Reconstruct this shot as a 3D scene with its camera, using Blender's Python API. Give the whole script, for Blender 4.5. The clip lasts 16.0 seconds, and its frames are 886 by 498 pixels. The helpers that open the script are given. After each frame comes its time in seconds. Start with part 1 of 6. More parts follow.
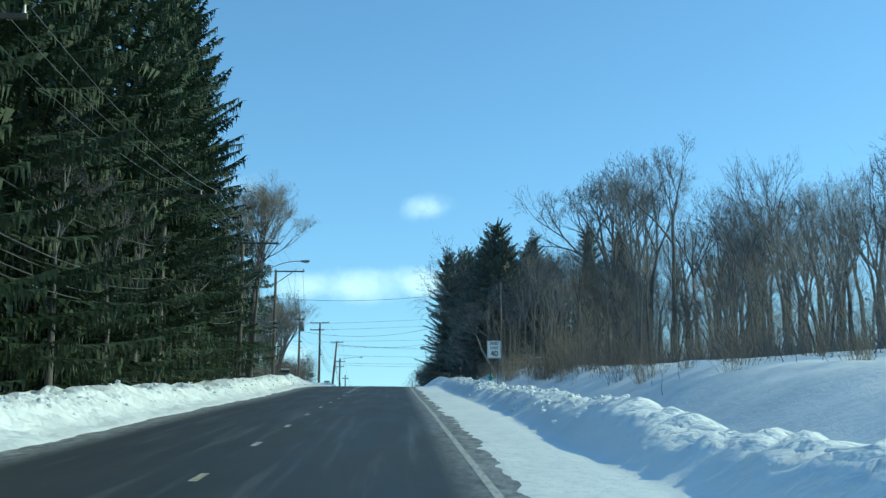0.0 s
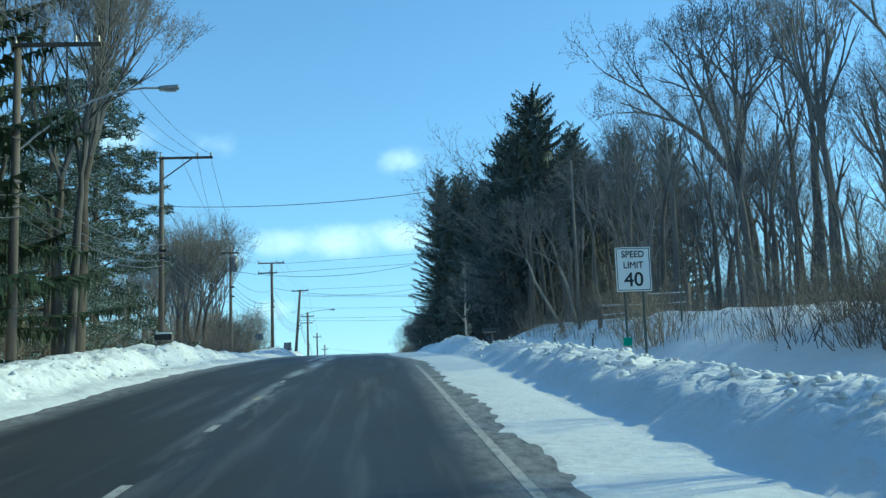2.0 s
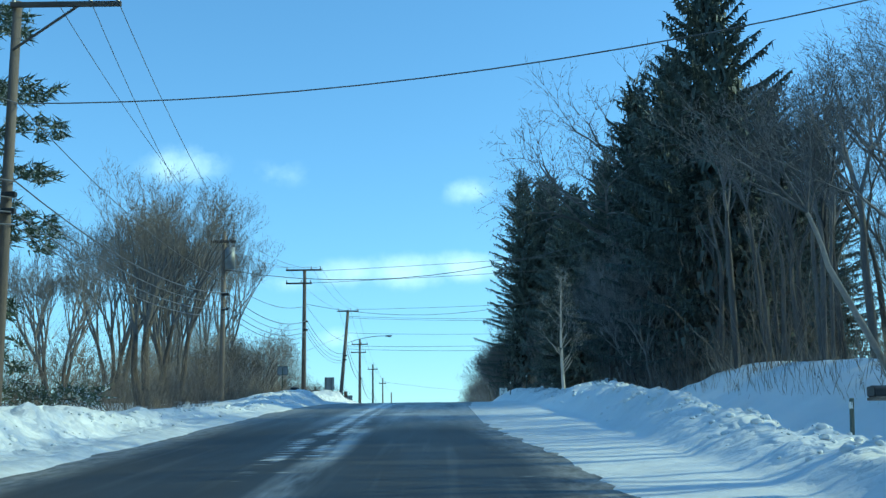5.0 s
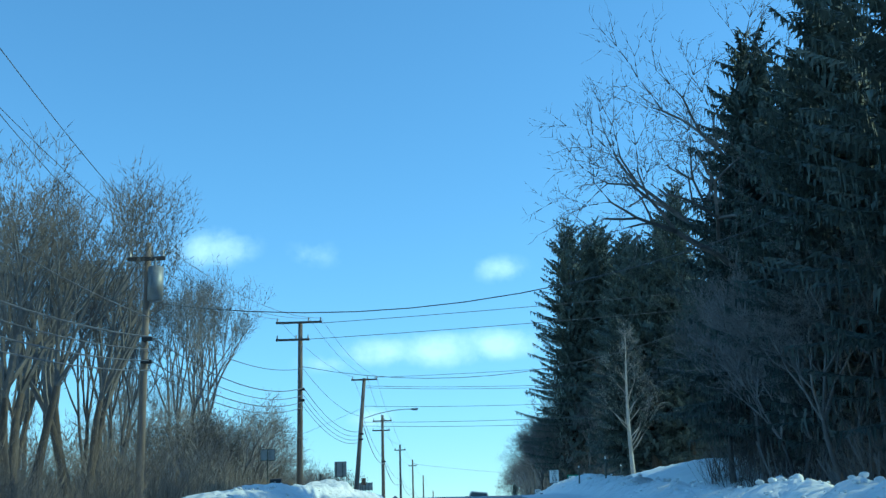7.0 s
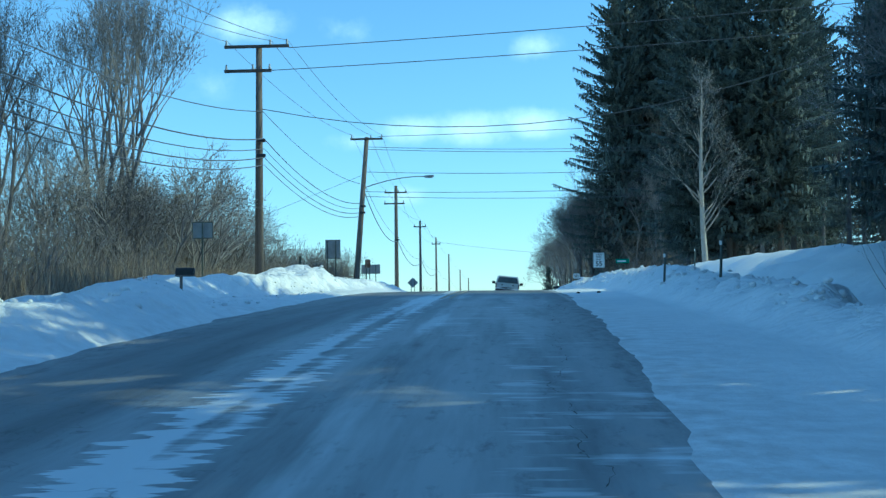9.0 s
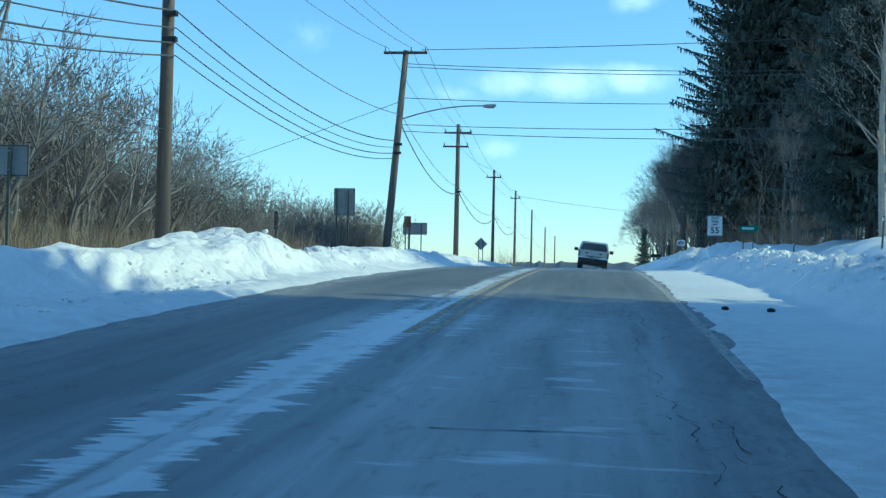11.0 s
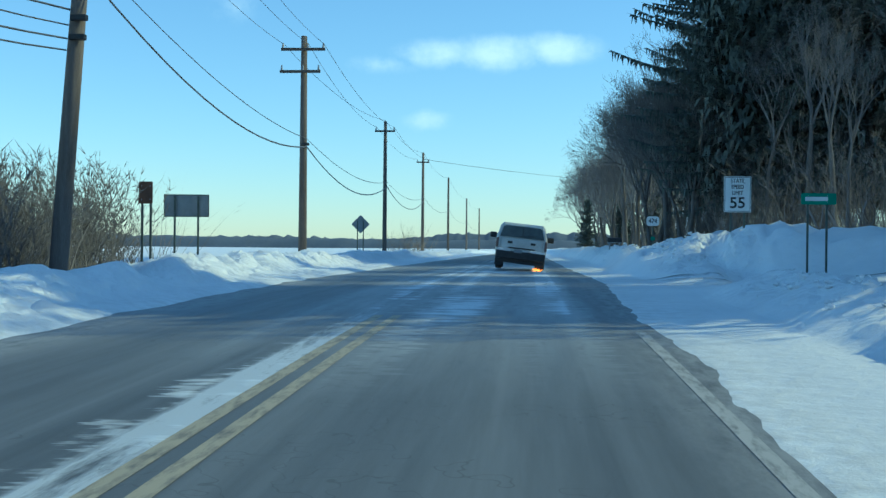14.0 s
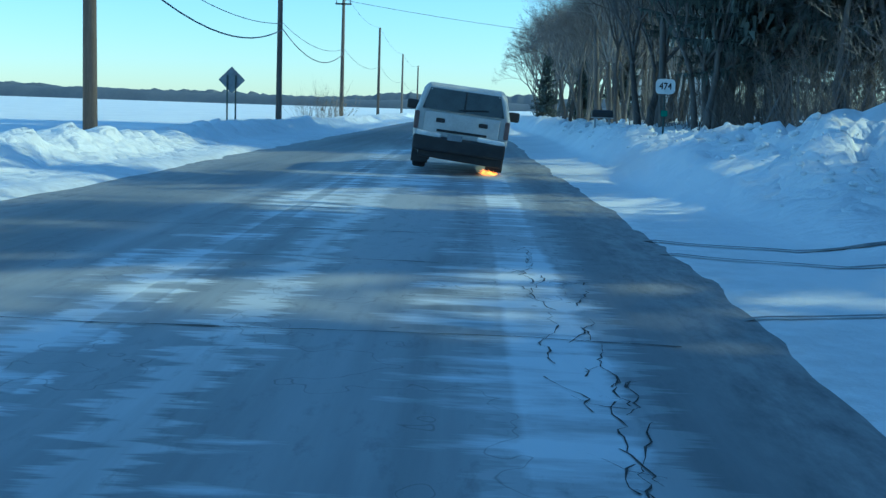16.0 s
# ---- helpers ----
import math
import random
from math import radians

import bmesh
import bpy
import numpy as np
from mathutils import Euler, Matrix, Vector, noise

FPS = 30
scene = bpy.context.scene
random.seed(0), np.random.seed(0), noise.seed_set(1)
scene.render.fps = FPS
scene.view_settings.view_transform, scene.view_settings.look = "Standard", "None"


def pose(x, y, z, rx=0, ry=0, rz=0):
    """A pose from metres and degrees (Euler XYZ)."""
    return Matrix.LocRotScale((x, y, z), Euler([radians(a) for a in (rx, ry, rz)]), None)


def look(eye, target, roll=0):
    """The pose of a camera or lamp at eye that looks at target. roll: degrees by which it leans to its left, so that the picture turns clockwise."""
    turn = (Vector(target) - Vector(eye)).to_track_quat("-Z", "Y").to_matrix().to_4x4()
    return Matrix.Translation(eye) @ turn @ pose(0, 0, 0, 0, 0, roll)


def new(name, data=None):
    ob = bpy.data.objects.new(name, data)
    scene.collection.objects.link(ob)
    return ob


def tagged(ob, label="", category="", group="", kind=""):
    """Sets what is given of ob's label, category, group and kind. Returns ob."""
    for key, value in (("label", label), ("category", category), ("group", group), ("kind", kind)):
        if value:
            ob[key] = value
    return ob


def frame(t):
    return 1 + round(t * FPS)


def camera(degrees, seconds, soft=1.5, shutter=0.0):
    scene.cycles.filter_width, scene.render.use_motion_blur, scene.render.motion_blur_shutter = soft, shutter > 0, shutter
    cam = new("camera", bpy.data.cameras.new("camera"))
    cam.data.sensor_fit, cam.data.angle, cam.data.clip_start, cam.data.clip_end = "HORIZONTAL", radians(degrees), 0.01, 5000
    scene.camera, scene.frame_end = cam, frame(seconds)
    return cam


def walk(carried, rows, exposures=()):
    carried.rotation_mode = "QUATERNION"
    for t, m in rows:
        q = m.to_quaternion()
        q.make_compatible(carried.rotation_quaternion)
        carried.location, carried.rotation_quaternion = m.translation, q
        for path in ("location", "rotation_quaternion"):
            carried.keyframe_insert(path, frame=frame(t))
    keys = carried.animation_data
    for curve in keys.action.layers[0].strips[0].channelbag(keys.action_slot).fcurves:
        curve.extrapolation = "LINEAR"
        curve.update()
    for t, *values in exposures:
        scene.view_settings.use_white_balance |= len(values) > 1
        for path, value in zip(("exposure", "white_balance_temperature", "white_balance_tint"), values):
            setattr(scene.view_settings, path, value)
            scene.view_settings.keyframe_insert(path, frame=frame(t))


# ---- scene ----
cam = camera(42.0, 16.0, soft=1.4)
PATH = [
    (0, (0.170, -20.600, -0.540), (0.587, -10.808, 1.446), -0.04),
    (0.1, (0.170, -17.600, -0.240), (0.608, -7.806, 1.735), -0.04),
    (0.2, (0.170, -14.550, 0.065), (0.628, -4.756, 2.030), -0.04),
    (0.3, (0.170, -11.500, 0.370), (0.649, -1.704, 2.324), -0.05),
    (0.4, (0.170, -8.300, 0.690), (0.664, 1.497, 2.631), -0.04),
    (0.5, (0.170, -5.000, 1.020), (0.679, 4.799, 2.947), -0.04),
    (0.6, (0.170, -1.150, 1.405), (0.680, 8.651, 3.320), -0.03),
    (0.7, (0.170, 2.720, 1.791), (0.776, 12.515, 3.711), -0.04),
    (0.8, (0.170, 6.600, 2.179), (0.841, 16.392, 4.096), -0.46),
    (0.9, (0.170, 10.500, 2.570), (0.907, 20.287, 4.484), -0.87),
    (1, (0.160, 14.449, 2.966), (0.850, 24.245, 4.851), -0.98),
    (1.5, (0.120, 19.754, 3.493), (0.784, 29.582, 5.216), -1.53),
    (2, (0.053, 25.054, 3.980), (0.651, 34.911, 5.555), -2.07),
    (2.5, (-0.033, 30.351, 4.469), (0.372, 40.195, 6.184), -1.60),
    (3, (-0.135, 35.656, 4.962), (-0.078, 45.461, 6.927), -1.27),
    (3.5, (-0.191, 40.934, 5.473), (-0.176, 50.704, 7.607), -1.84),
    (4, (-0.236, 46.088, 6.009), (-0.095, 55.910, 7.880), -1.96),
    (4.2, (-0.250, 48.129, 6.222), (-0.119, 57.958, 8.058), -1.75),
    (6.3, (-0.443, 68.939, 8.150), (-0.484, 78.711, 10.273), 0.06),
    (6.5, (-0.458, 70.864, 8.306), (-0.550, 80.606, 10.563), -0.28),
    (7, (-0.492, 75.622, 8.688), (-0.715, 85.298, 11.205), -1.61),
    (7.5, (-0.505, 80.332, 9.056), (-0.802, 90.110, 11.132), -2.21),
    (8, (-0.504, 84.953, 9.430), (-0.866, 94.918, 10.178), -1.88),
    (8.2, (-0.490, 86.826, 9.582), (-0.877, 96.799, 10.202), -1.61),
    (10.3, (-0.103, 107.051, 11.130), (-1.046, 116.984, 11.799), 0.95),
    (10.5, (-0.079, 108.982, 11.258), (-1.134, 118.912, 11.779), 0.99),
    (11, (-0.038, 113.780, 11.547), (-1.377, 123.687, 11.775), 1.27),
    (11.5, (-0.023, 118.630, 11.823), (-1.409, 128.531, 12.021), 1.30),
    (12, (-0.025, 123.505, 12.072), (-1.208, 133.434, 11.978), 0.74),
    (12.5, (-0.035, 128.443, 12.309), (-1.053, 138.390, 12.139), 0.82),
    (13, (-0.042, 133.399, 12.554), (-1.053, 143.347, 12.628), 1.00),
    (13.5, (-0.063, 138.429, 12.759), (-1.042, 148.380, 12.938), 0.47),
    (14, (-0.108, 143.453, 12.920), (-0.846, 153.426, 12.910), 0.52),
    (14.5, (-0.131, 148.455, 13.064), (-0.725, 158.436, 12.919), 0.47),
    (15, (-0.130, 153.503, 13.184), (-0.582, 163.483, 12.745), 0.73),
    (15.5, (-0.136, 158.472, 13.308), (-0.450, 168.425, 12.402), 0.75),
    (16, (-0.186, 163.345, 13.382), (-0.387, 173.270, 12.177), 1.94),
]
walk(cam, [(t, look(eye, target, roll)) for t, eye, target, roll in PATH], [(0, 0.36, 5480, -18), (2, 0.43, 5310, -18), (4.2, 0.46, 5150, -19), (7, 0.40, 4840, -20), (8, 0.42, 4820, -20), (10.5, 0.44, 4960, -18), (12.5, 0.2, 5130, -17), (14.3, 0.2, 5100, -17), (15.2, 0.24, 4900, -18), (16, 0.31, 4680, -18)])

# ---- world, sun, exposure ----
SUN_AZ, SUN_EL = 85.0, 32.5          # degrees clockwise from the road's heading, and above the horizon


def nodes_of(tree):
    tree.nodes.clear()
    return tree.nodes, tree.links


def math_node(nt, op, a, b=None, c=None, clamp=False):
    n = nt.nodes.new("ShaderNodeMath")
    n.operation, n.use_clamp = op, clamp
    for k, v in enumerate((a, b, c)):
        if v is None:
            continue
        if isinstance(v, (int, float)):
            n.inputs[k].default_value = v
        else:
            nt.links.new(v, n.inputs[k])
    return n.outputs[0]


def build_world():
    world = bpy.data.worlds.new("winter_sky")
    scene.world = world
    world.use_nodes = True
    nt = world.node_tree
    nodes, links = nodes_of(nt)
    sky = nodes.new("ShaderNodeTexSky")
    sky.sky_type, sky.sun_disc = "NISHITA", False
    sky.sun_elevation, sky.sun_rotation = radians(SUN_EL), radians(SUN_AZ)
    sky.altitude, sky.air_density, sky.dust_density, sky.ozone_density = 400, 1.0, 0.15, 3.0
    tc = nodes.new("ShaderNodeTexCoord")
    sep = nodes.new("ShaderNodeSeparateXYZ")
    links.new(tc.outputs["Generated"], sep.inputs[0])
    ahead = math_node(nt, "MAXIMUM", sep.outputs[1], 0.05)
    u = math_node(nt, "DIVIDE", sep.outputs[0], ahead)
    v = math_node(nt, "DIVIDE", sep.outputs[2], ahead)
    # small fair-weather clouds: azimuth, elevation, half width, half height (degrees), density
    clouds = ((-4.6, 9.55, 2.3, 0.75, 0.8), (-1.6, 9.6, 2.6, 0.95, 0.95), (1.4, 9.8, 2.2, 0.85, 0.95), (-12.9, 14.6, 2.3, 1.1, 0.75), (-8.0, 14.4, 1.7, 0.8, 0.3),
              (1.6, 13.5, 1.5, 0.75, 0.6), (-5.1, 6.3, 1.3, 0.6, 0.65), (-14.5, 11.6, 1.5, 0.9, 0.3), (-7.2, 9.0, 2.0, 0.5, 0.45))
    comb = nodes.new("ShaderNodeCombineXYZ")
    links.new(u, comb.inputs[0]), links.new(v, comb.inputs[1])
    tex = nodes.new("ShaderNodeTexNoise")
    tex.inputs["Scale"].default_value, tex.inputs["Detail"].default_value, tex.inputs["Roughness"].default_value = 34.0, 7.0, 0.62
    links.new(comb.outputs[0], tex.inputs["Vector"])
    total = None
    for az, el, a, b, dense in clouds:
        du = math_node(nt, "DIVIDE", math_node(nt, "SUBTRACT", u, math.tan(radians(az))), radians(a))
        dv = math_node(nt, "DIVIDE", math_node(nt, "SUBTRACT", v, math.tan(radians(el)) / math.cos(radians(az))), radians(b))
        r = math_node(nt, "SQRT", math_node(nt, "ADD", math_node(nt, "MULTIPLY", du, du), math_node(nt, "MULTIPLY", dv, dv)))
        m = math_node(nt, "MULTIPLY", math_node(nt, "SUBTRACT", 1.25, r, clamp=True), dense)
        total = m if total is None else math_node(nt, "MAXIMUM", total, m)
    edge = math_node(nt, "MULTIPLY_ADD", tex.outputs[0], 1.9, -1.0)
    mask = math_node(nt, "MULTIPLY", math_node(nt, "ADD", total, math_node(nt, "MULTIPLY", edge, 0.8)), 1.0, clamp=True)
    mask = math_node(nt, "MULTIPLY", mask, math_node(nt, "MULTIPLY", total, 2.2, clamp=True), clamp=True)
    mix = nodes.new("ShaderNodeMix")
    mix.data_type = "RGBA"
    links.new(math_node(nt, "MULTIPLY", mask, 0.72), mix.inputs["Factor"])
    links.new(sky.outputs[0], mix.inputs[6])
    mix.inputs[7].default_value = (5.9, 6.5, 6.8, 1)
    bg = nodes.new("ShaderNodeBackground")
    # thin haze takes the glare off the sky towards the horizon
    low = math_node(nt, "POWER", 2.718, math_node(nt, "MULTIPLY", math_node(nt, "MAXIMUM", sep.outputs[2], 0.0), -9.0))
    links.new(math_node(nt, "MULTIPLY_ADD", low, -0.148 * 0.27, 0.148), bg.inputs["Strength"])
    links.new(mix.outputs[2], bg.inputs["Color"])
    out = nodes.new("ShaderNodeOutputWorld")
    links.new(bg.outputs[0], out.inputs["Surface"])


build_world()
sun_data = bpy.data.lights.new("sun", "SUN")
sun_data.energy, sun_data.angle, sun_data.color = 2.38, radians(0.5), (1.0, 0.86, 0.50)
sun = new("sun", sun_data)
_a, _e = radians(SUN_AZ), radians(SUN_EL)
SUN_WAY = Vector((math.sin(_a) * math.cos(_e), math.cos(_a) * math.cos(_e), math.sin(_e)))
sun.matrix_world = look(SUN_WAY * 100, (0, 0, 0))

# ---- materials ----
def material(name, color, rough=0.8, metal=0.0, spread=0.0, coat=0.0):
    """A principled material with colour varied by large and fine noise, and bump."""
    m = bpy.data.materials.new(name)
    m.use_nodes = True
    nt = m.node_tree
    nodes, links = nodes_of(nt)
    out, b = nodes.new("ShaderNodeOutputMaterial"), nodes.new("ShaderNodeBsdfPrincipled")
    links.new(b.outputs[0], out.inputs[0])
    b.inputs["Roughness"].default_value, b.inputs["Metallic"].default_value = rough, metal
    b.inputs["Base Color"].default_value = (*color, 1)
    b.inputs["Coat Weight"].default_value = coat
    return m, nt, b


def coords(nt, scale=(1, 1, 1), kind="Object"):
    tc, mp = nt.nodes.new("ShaderNodeTexCoord"), nt.nodes.new("ShaderNodeMapping")
    mp.inputs["Scale"].default_value = scale
    nt.links.new(tc.outputs[kind], mp.inputs["Vector"])
    return mp.outputs[0]


def noise_tex(nt, vec, scale, detail=4.0, rough=0.55):
    n = nt.nodes.new("ShaderNodeTexNoise")
    n.inputs["Scale"].default_value, n.inputs["Detail"].default_value, n.inputs["Roughness"].default_value = scale, detail, rough
    nt.links.new(vec, n.inputs["Vector"])
    return n.outputs[0]


def ramp(nt, fac, stops):
    r = nt.nodes.new("ShaderNodeValToRGB")
    el = r.color_ramp.elements
    while len(el) < len(stops):
        el.new(0.5)
    for e, (p, c) in zip(el, stops):
        e.position, e.color = p, (*c, 1) if len(c) == 3 else c
    nt.links.new(fac, r.inputs[0])
    return r.outputs[0]


def mix_rgb(nt, fac, a, b, blend="MIX"):
    m = nt.nodes.new("ShaderNodeMix")
    m.data_type, m.blend_type = "RGBA", blend
    for v, k in ((fac, 0), (a, 6), (b, 7)):
        if isinstance(v, (int, float)):
            m.inputs[k].default_value = v
        elif isinstance(v, tuple):
            m.inputs[k].default_value = (*v, 1)
        else:
            nt.links.new(v, m.inputs[k])
    return m.outputs[2]


def bump(nt, b, height, strength=0.4, distance=0.02):
    n = nt.nodes.new("ShaderNodeBump")
    n.inputs["Strength"].default_value, n.inputs["Distance"].default_value = strength, distance
    nt.links.new(height, n.inputs["Height"])
    nt.links.new(n.outputs[0], b.inputs["Normal"])


def varied(name, dark, light, scale=3.0, rough=0.85, metal=0.0, fine=30.0, strength=0.35, distance=0.01, stretch=(1, 1, 1), by_object=0.0, coat=0.0):
    m, nt, b = material(name, dark, rough, metal, coat=coat)
    vec = coords(nt, stretch)
    big, small = noise_tex(nt, vec, scale, 5), noise_tex(nt, vec, fine, 3)
    fac = math_node(nt, "ADD", math_node(nt, "MULTIPLY", big, 0.65), math_node(nt, "MULTIPLY", small, 0.35))
    if by_object:
        info = nt.nodes.new("ShaderNodeObjectInfo")
        fac = math_node(nt, "ADD", fac, math_node(nt, "MULTIPLY_ADD", info.outputs["Random"], by_object, -by_object / 2))
    col = ramp(nt, fac, ((0.3, dark), (0.7, light)))
    nt.links.new(col, b.inputs["Base Color"])
    bump(nt, b, small, strength, distance)
    return m


def snow_material():
    m, nt, b = material("snow", (0.86, 0.88, 0.9), 0.6)
    vec = coords(nt)
    big, mid, fine = noise_tex(nt, vec, 0.35, 5), noise_tex(nt, vec, 3.5, 6, 0.6), noise_tex(nt, vec, 40, 3)
    col = ramp(nt, big, ((0.3, (0.80, 0.81, 0.82)), (0.65, (0.90, 0.90, 0.90))))
    # grit and slush thrown onto the verge beside the carriageway
    sep = nt.nodes.new("ShaderNodeSeparateXYZ")
    tc = nt.nodes.new("ShaderNodeTexCoord")
    nt.links.new(tc.outputs["Object"], sep.inputs[0])
    off = math_node(nt, "ABSOLUTE", math_node(nt, "ADD", sep.outputs[0], 2.1))
    near = math_node(nt, "MULTIPLY_ADD", off, -0.55, 2.75, clamp=True)
    dirt = math_node(nt, "MULTIPLY", near, math_node(nt, "MULTIPLY_ADD", mid, 2.4, -0.85, clamp=True), clamp=True)
    col = mix_rgb(nt, math_node(nt, "MULTIPLY", dirt, 0.62), col, (0.30, 0.28, 0.25))
    nt.links.new(col, b.inputs["Base Color"])
    b.inputs["Subsurface Weight"].default_value = 0.0
    h = math_node(nt, "ADD", math_node(nt, "MULTIPLY", mid, 0.42), math_node(nt, "MULTIPLY", fine, 0.05))
    # broken crust and clods along the ploughed banks
    wob = nt.nodes.new("ShaderNodeTexNoise")
    wob.inputs["Scale"].default_value, wob.inputs["Detail"].default_value = 1.7, 4.0
    nt.links.new(vec, wob.inputs["Vector"])
    shift = nt.nodes.new("ShaderNodeVectorMath")
    shift.operation = "MULTIPLY_ADD"
    nt.links.new(wob.outputs["Color"], shift.inputs[0])
    shift.inputs[1].default_value = (0.9, 0.9, 0.9)
    nt.links.new(vec, shift.inputs[2])
    clods = nt.nodes.new("ShaderNodeTexVoronoi")
    clods.inputs["Scale"].default_value = 1.9
    nt.links.new(shift.outputs[0], clods.inputs["Vector"])
    sides = [math_node(nt, "SUBTRACT", 1.0, math_node(nt, "DIVIDE", math_node(nt, "ABSOLUTE", math_node(nt, "SUBTRACT", sep.outputs[0], c)), half), clamp=True) for c, half in ((5.0, 1.8), (-8.0, 2.0))]
    bank = math_node(nt, "MAXIMUM", sides[0], sides[1])
    bank = math_node(nt, "MULTIPLY", bank, 2.0, clamp=True)
    h = math_node(nt, "ADD", h, math_node(nt, "MULTIPLY", math_node(nt, "MULTIPLY", clods.outputs["Distance"], -1.7), bank))
    bump(nt, b, h, 0.75, 0.12)
    return m


def asphalt_material():
    m, nt, b = material("salted_asphalt", (0.08, 0.08, 0.085), 0.75)
    vec = coords(nt)
    grain = noise_tex(nt, vec, 60, 3, 0.7)
    wear = noise_tex(nt, coords(nt, (1.0, 0.05, 1)), 1.3, 5)
    cloudy = noise_tex(nt, vec, 0.25, 4)
    base = ramp(nt, math_node(nt, "ADD", math_node(nt, "MULTIPLY", wear, 0.7), math_node(nt, "MULTIPLY", grain, 0.3)),
                ((0.32, (0.021, 0.022, 0.023)), (0.68, (0.047, 0.047, 0.046))))
    base = mix_rgb(nt, math_node(nt, "MULTIPLY_ADD", cloudy, 0.9, -0.3, clamp=True), base, (0.066, 0.065, 0.063))
    tc, sep = nt.nodes.new("ShaderNodeTexCoord"), nt.nodes.new("ShaderNodeSeparateXYZ")
    nt.links.new(tc.outputs["Object"], sep.inputs[0])
    x, y = sep.outputs[0], sep.outputs[1]

    def strip(centre, half, soft):
        d = math_node(nt, "ABSOLUTE", math_node(nt, "SUBTRACT", x, centre))
        return math_node(nt, "DIVIDE", math_node(nt, "SUBTRACT", half + soft, d), soft, clamp=True)

    # edges of the blown snow run out in crosswise tongues
    cross = noise_tex(nt, coords(nt, (0.35, 5.5, 1)), 1.0, 5, 0.6)
    ragged_x = math_node(nt, "MULTIPLY_ADD", math_node(nt, "SUBTRACT", cross, 0.5), 1.3, x)

    def ragged_strip(centre, half, soft):
        d = math_node(nt, "ABSOLUTE", math_node(nt, "SUBTRACT", ragged_x, centre))
        return math_node(nt, "DIVIDE", math_node(nt, "SUBTRACT", half + soft, d), soft, clamp=True)

    # the upper stretch is paler with road salt
    salted = math_node(nt, "DIVIDE", math_node(nt, "SUBTRACT", y, 88.0), 36.0, clamp=True)
    base = mix_rgb(nt, math_node(nt, "MULTIPLY", salted, math_node(nt, "MULTIPLY_ADD", math_node(nt, "ADD", math_node(nt, "MULTIPLY", wear, 0.6), math_node(nt, "MULTIPLY", noise_tex(nt, coords(nt, (4.5, 0.22, 1)), 1.0, 6, 0.68), 0.4)), 1.5, -0.3, clamp=True)), base, (0.235, 0.25, 0.27))
    lower = math_node(nt, "SUBTRACT", 1.0, math_node(nt, "DIVIDE", math_node(nt, "SUBTRACT", y, 62.0), 30.0, clamp=True))
    base = mix_rgb(nt, math_node(nt, "MULTIPLY", lower, 0.42), base, (0.012, 0.011, 0.010))
    # dried salt in faint lengthwise streaks between the wheel tracks
    streak = noise_tex(nt, coords(nt, (3.2, 0.03, 1)), 1.0, 3)
    salt = math_node(nt, "MULTIPLY_ADD", streak, 3.2, -1.75, clamp=True)
    base = mix_rgb(nt, math_node(nt, "MULTIPLY", salt, 0.2), base, (0.42, 0.43, 0.44))
    # two stretches where the trees keep the sun off hold a film of trodden snow
    def stretch_of(centre, half):
        away = math_node(nt, "DIVIDE", math_node(nt, "ABSOLUTE", math_node(nt, "SUBTRACT", y, centre)), half)
        return math_node(nt, "MULTIPLY", math_node(nt, "SUBTRACT", 1.0, away, clamp=True), 3.0, clamp=True)
    first, second = stretch_of(110.0, 28.0), stretch_of(180.0, 28.0)
    cold = math_node(nt, "MAXIMUM", first, second)
    smear = noise_tex(nt, coords(nt, (1.6, 0.11, 1)), 1.0, 5, 0.6)
    lanes = math_node(nt, "MAXIMUM", strip(-1.4, 2.0, 0.55), math_node(nt, "MULTIPLY", strip(-4.0, 1.4, 0.8), 0.4))
    thick = math_node(nt, "ADD", math_node(nt, "MULTIPLY", first, 0.62), math_node(nt, "MULTIPLY", second, 0.5), clamp=True)
    film = math_node(nt, "MULTIPLY", math_node(nt, "MULTIPLY", thick, lanes), math_node(nt, "MULTIPLY_ADD", smear, 2.4, -0.42, clamp=True), clamp=True)
    # and a thin pale trace lies beside the centre lines between them
    trace = math_node(nt, "MULTIPLY", math_node(nt, "MULTIPLY", stretch_of(138.0, 26.0), math_node(nt, "MAXIMUM", ragged_strip(-2.5, 0.1, 0.08), math_node(nt, "MULTIPLY", strip(-2.47, 0.13, 0.08), 1.6))), math_node(nt, "MULTIPLY_ADD", math_node(nt, "ADD", math_node(nt, "MULTIPLY", smear, 0.6), math_node(nt, "MULTIPLY", noise_tex(nt, coords(nt, (7.0, 0.9, 1)), 1.0, 5, 0.65), 0.6)), 4.0, -1.75, clamp=True))
    film = math_node(nt, "MAXIMUM", math_node(nt, "MULTIPLY", film, 0.98), math_node(nt, "MULTIPLY", trace, 1.0))
    early = math_node(nt, "MULTIPLY", math_node(nt, "MULTIPLY", stretch_of(66.0, 34.0), strip(-2.1, 0.08, 0.28)), math_node(nt, "MULTIPLY_ADD", smear, 4.2, -1.75, clamp=True))
    film = math_node(nt, "MAXIMUM", film, math_node(nt, "MULTIPLY", early, 0.7))
    rungs = math_node(nt, "MULTIPLY_ADD", noise_tex(nt, coords(nt, (0.5, 3.4, 1)), 1.0, 4, 0.6), 6.0, -2.75, clamp=True)
    ladder = math_node(nt, "MULTIPLY", math_node(nt, "MULTIPLY", ragged_strip(-0.15, 0.16, 0.1), rungs), 0.9)
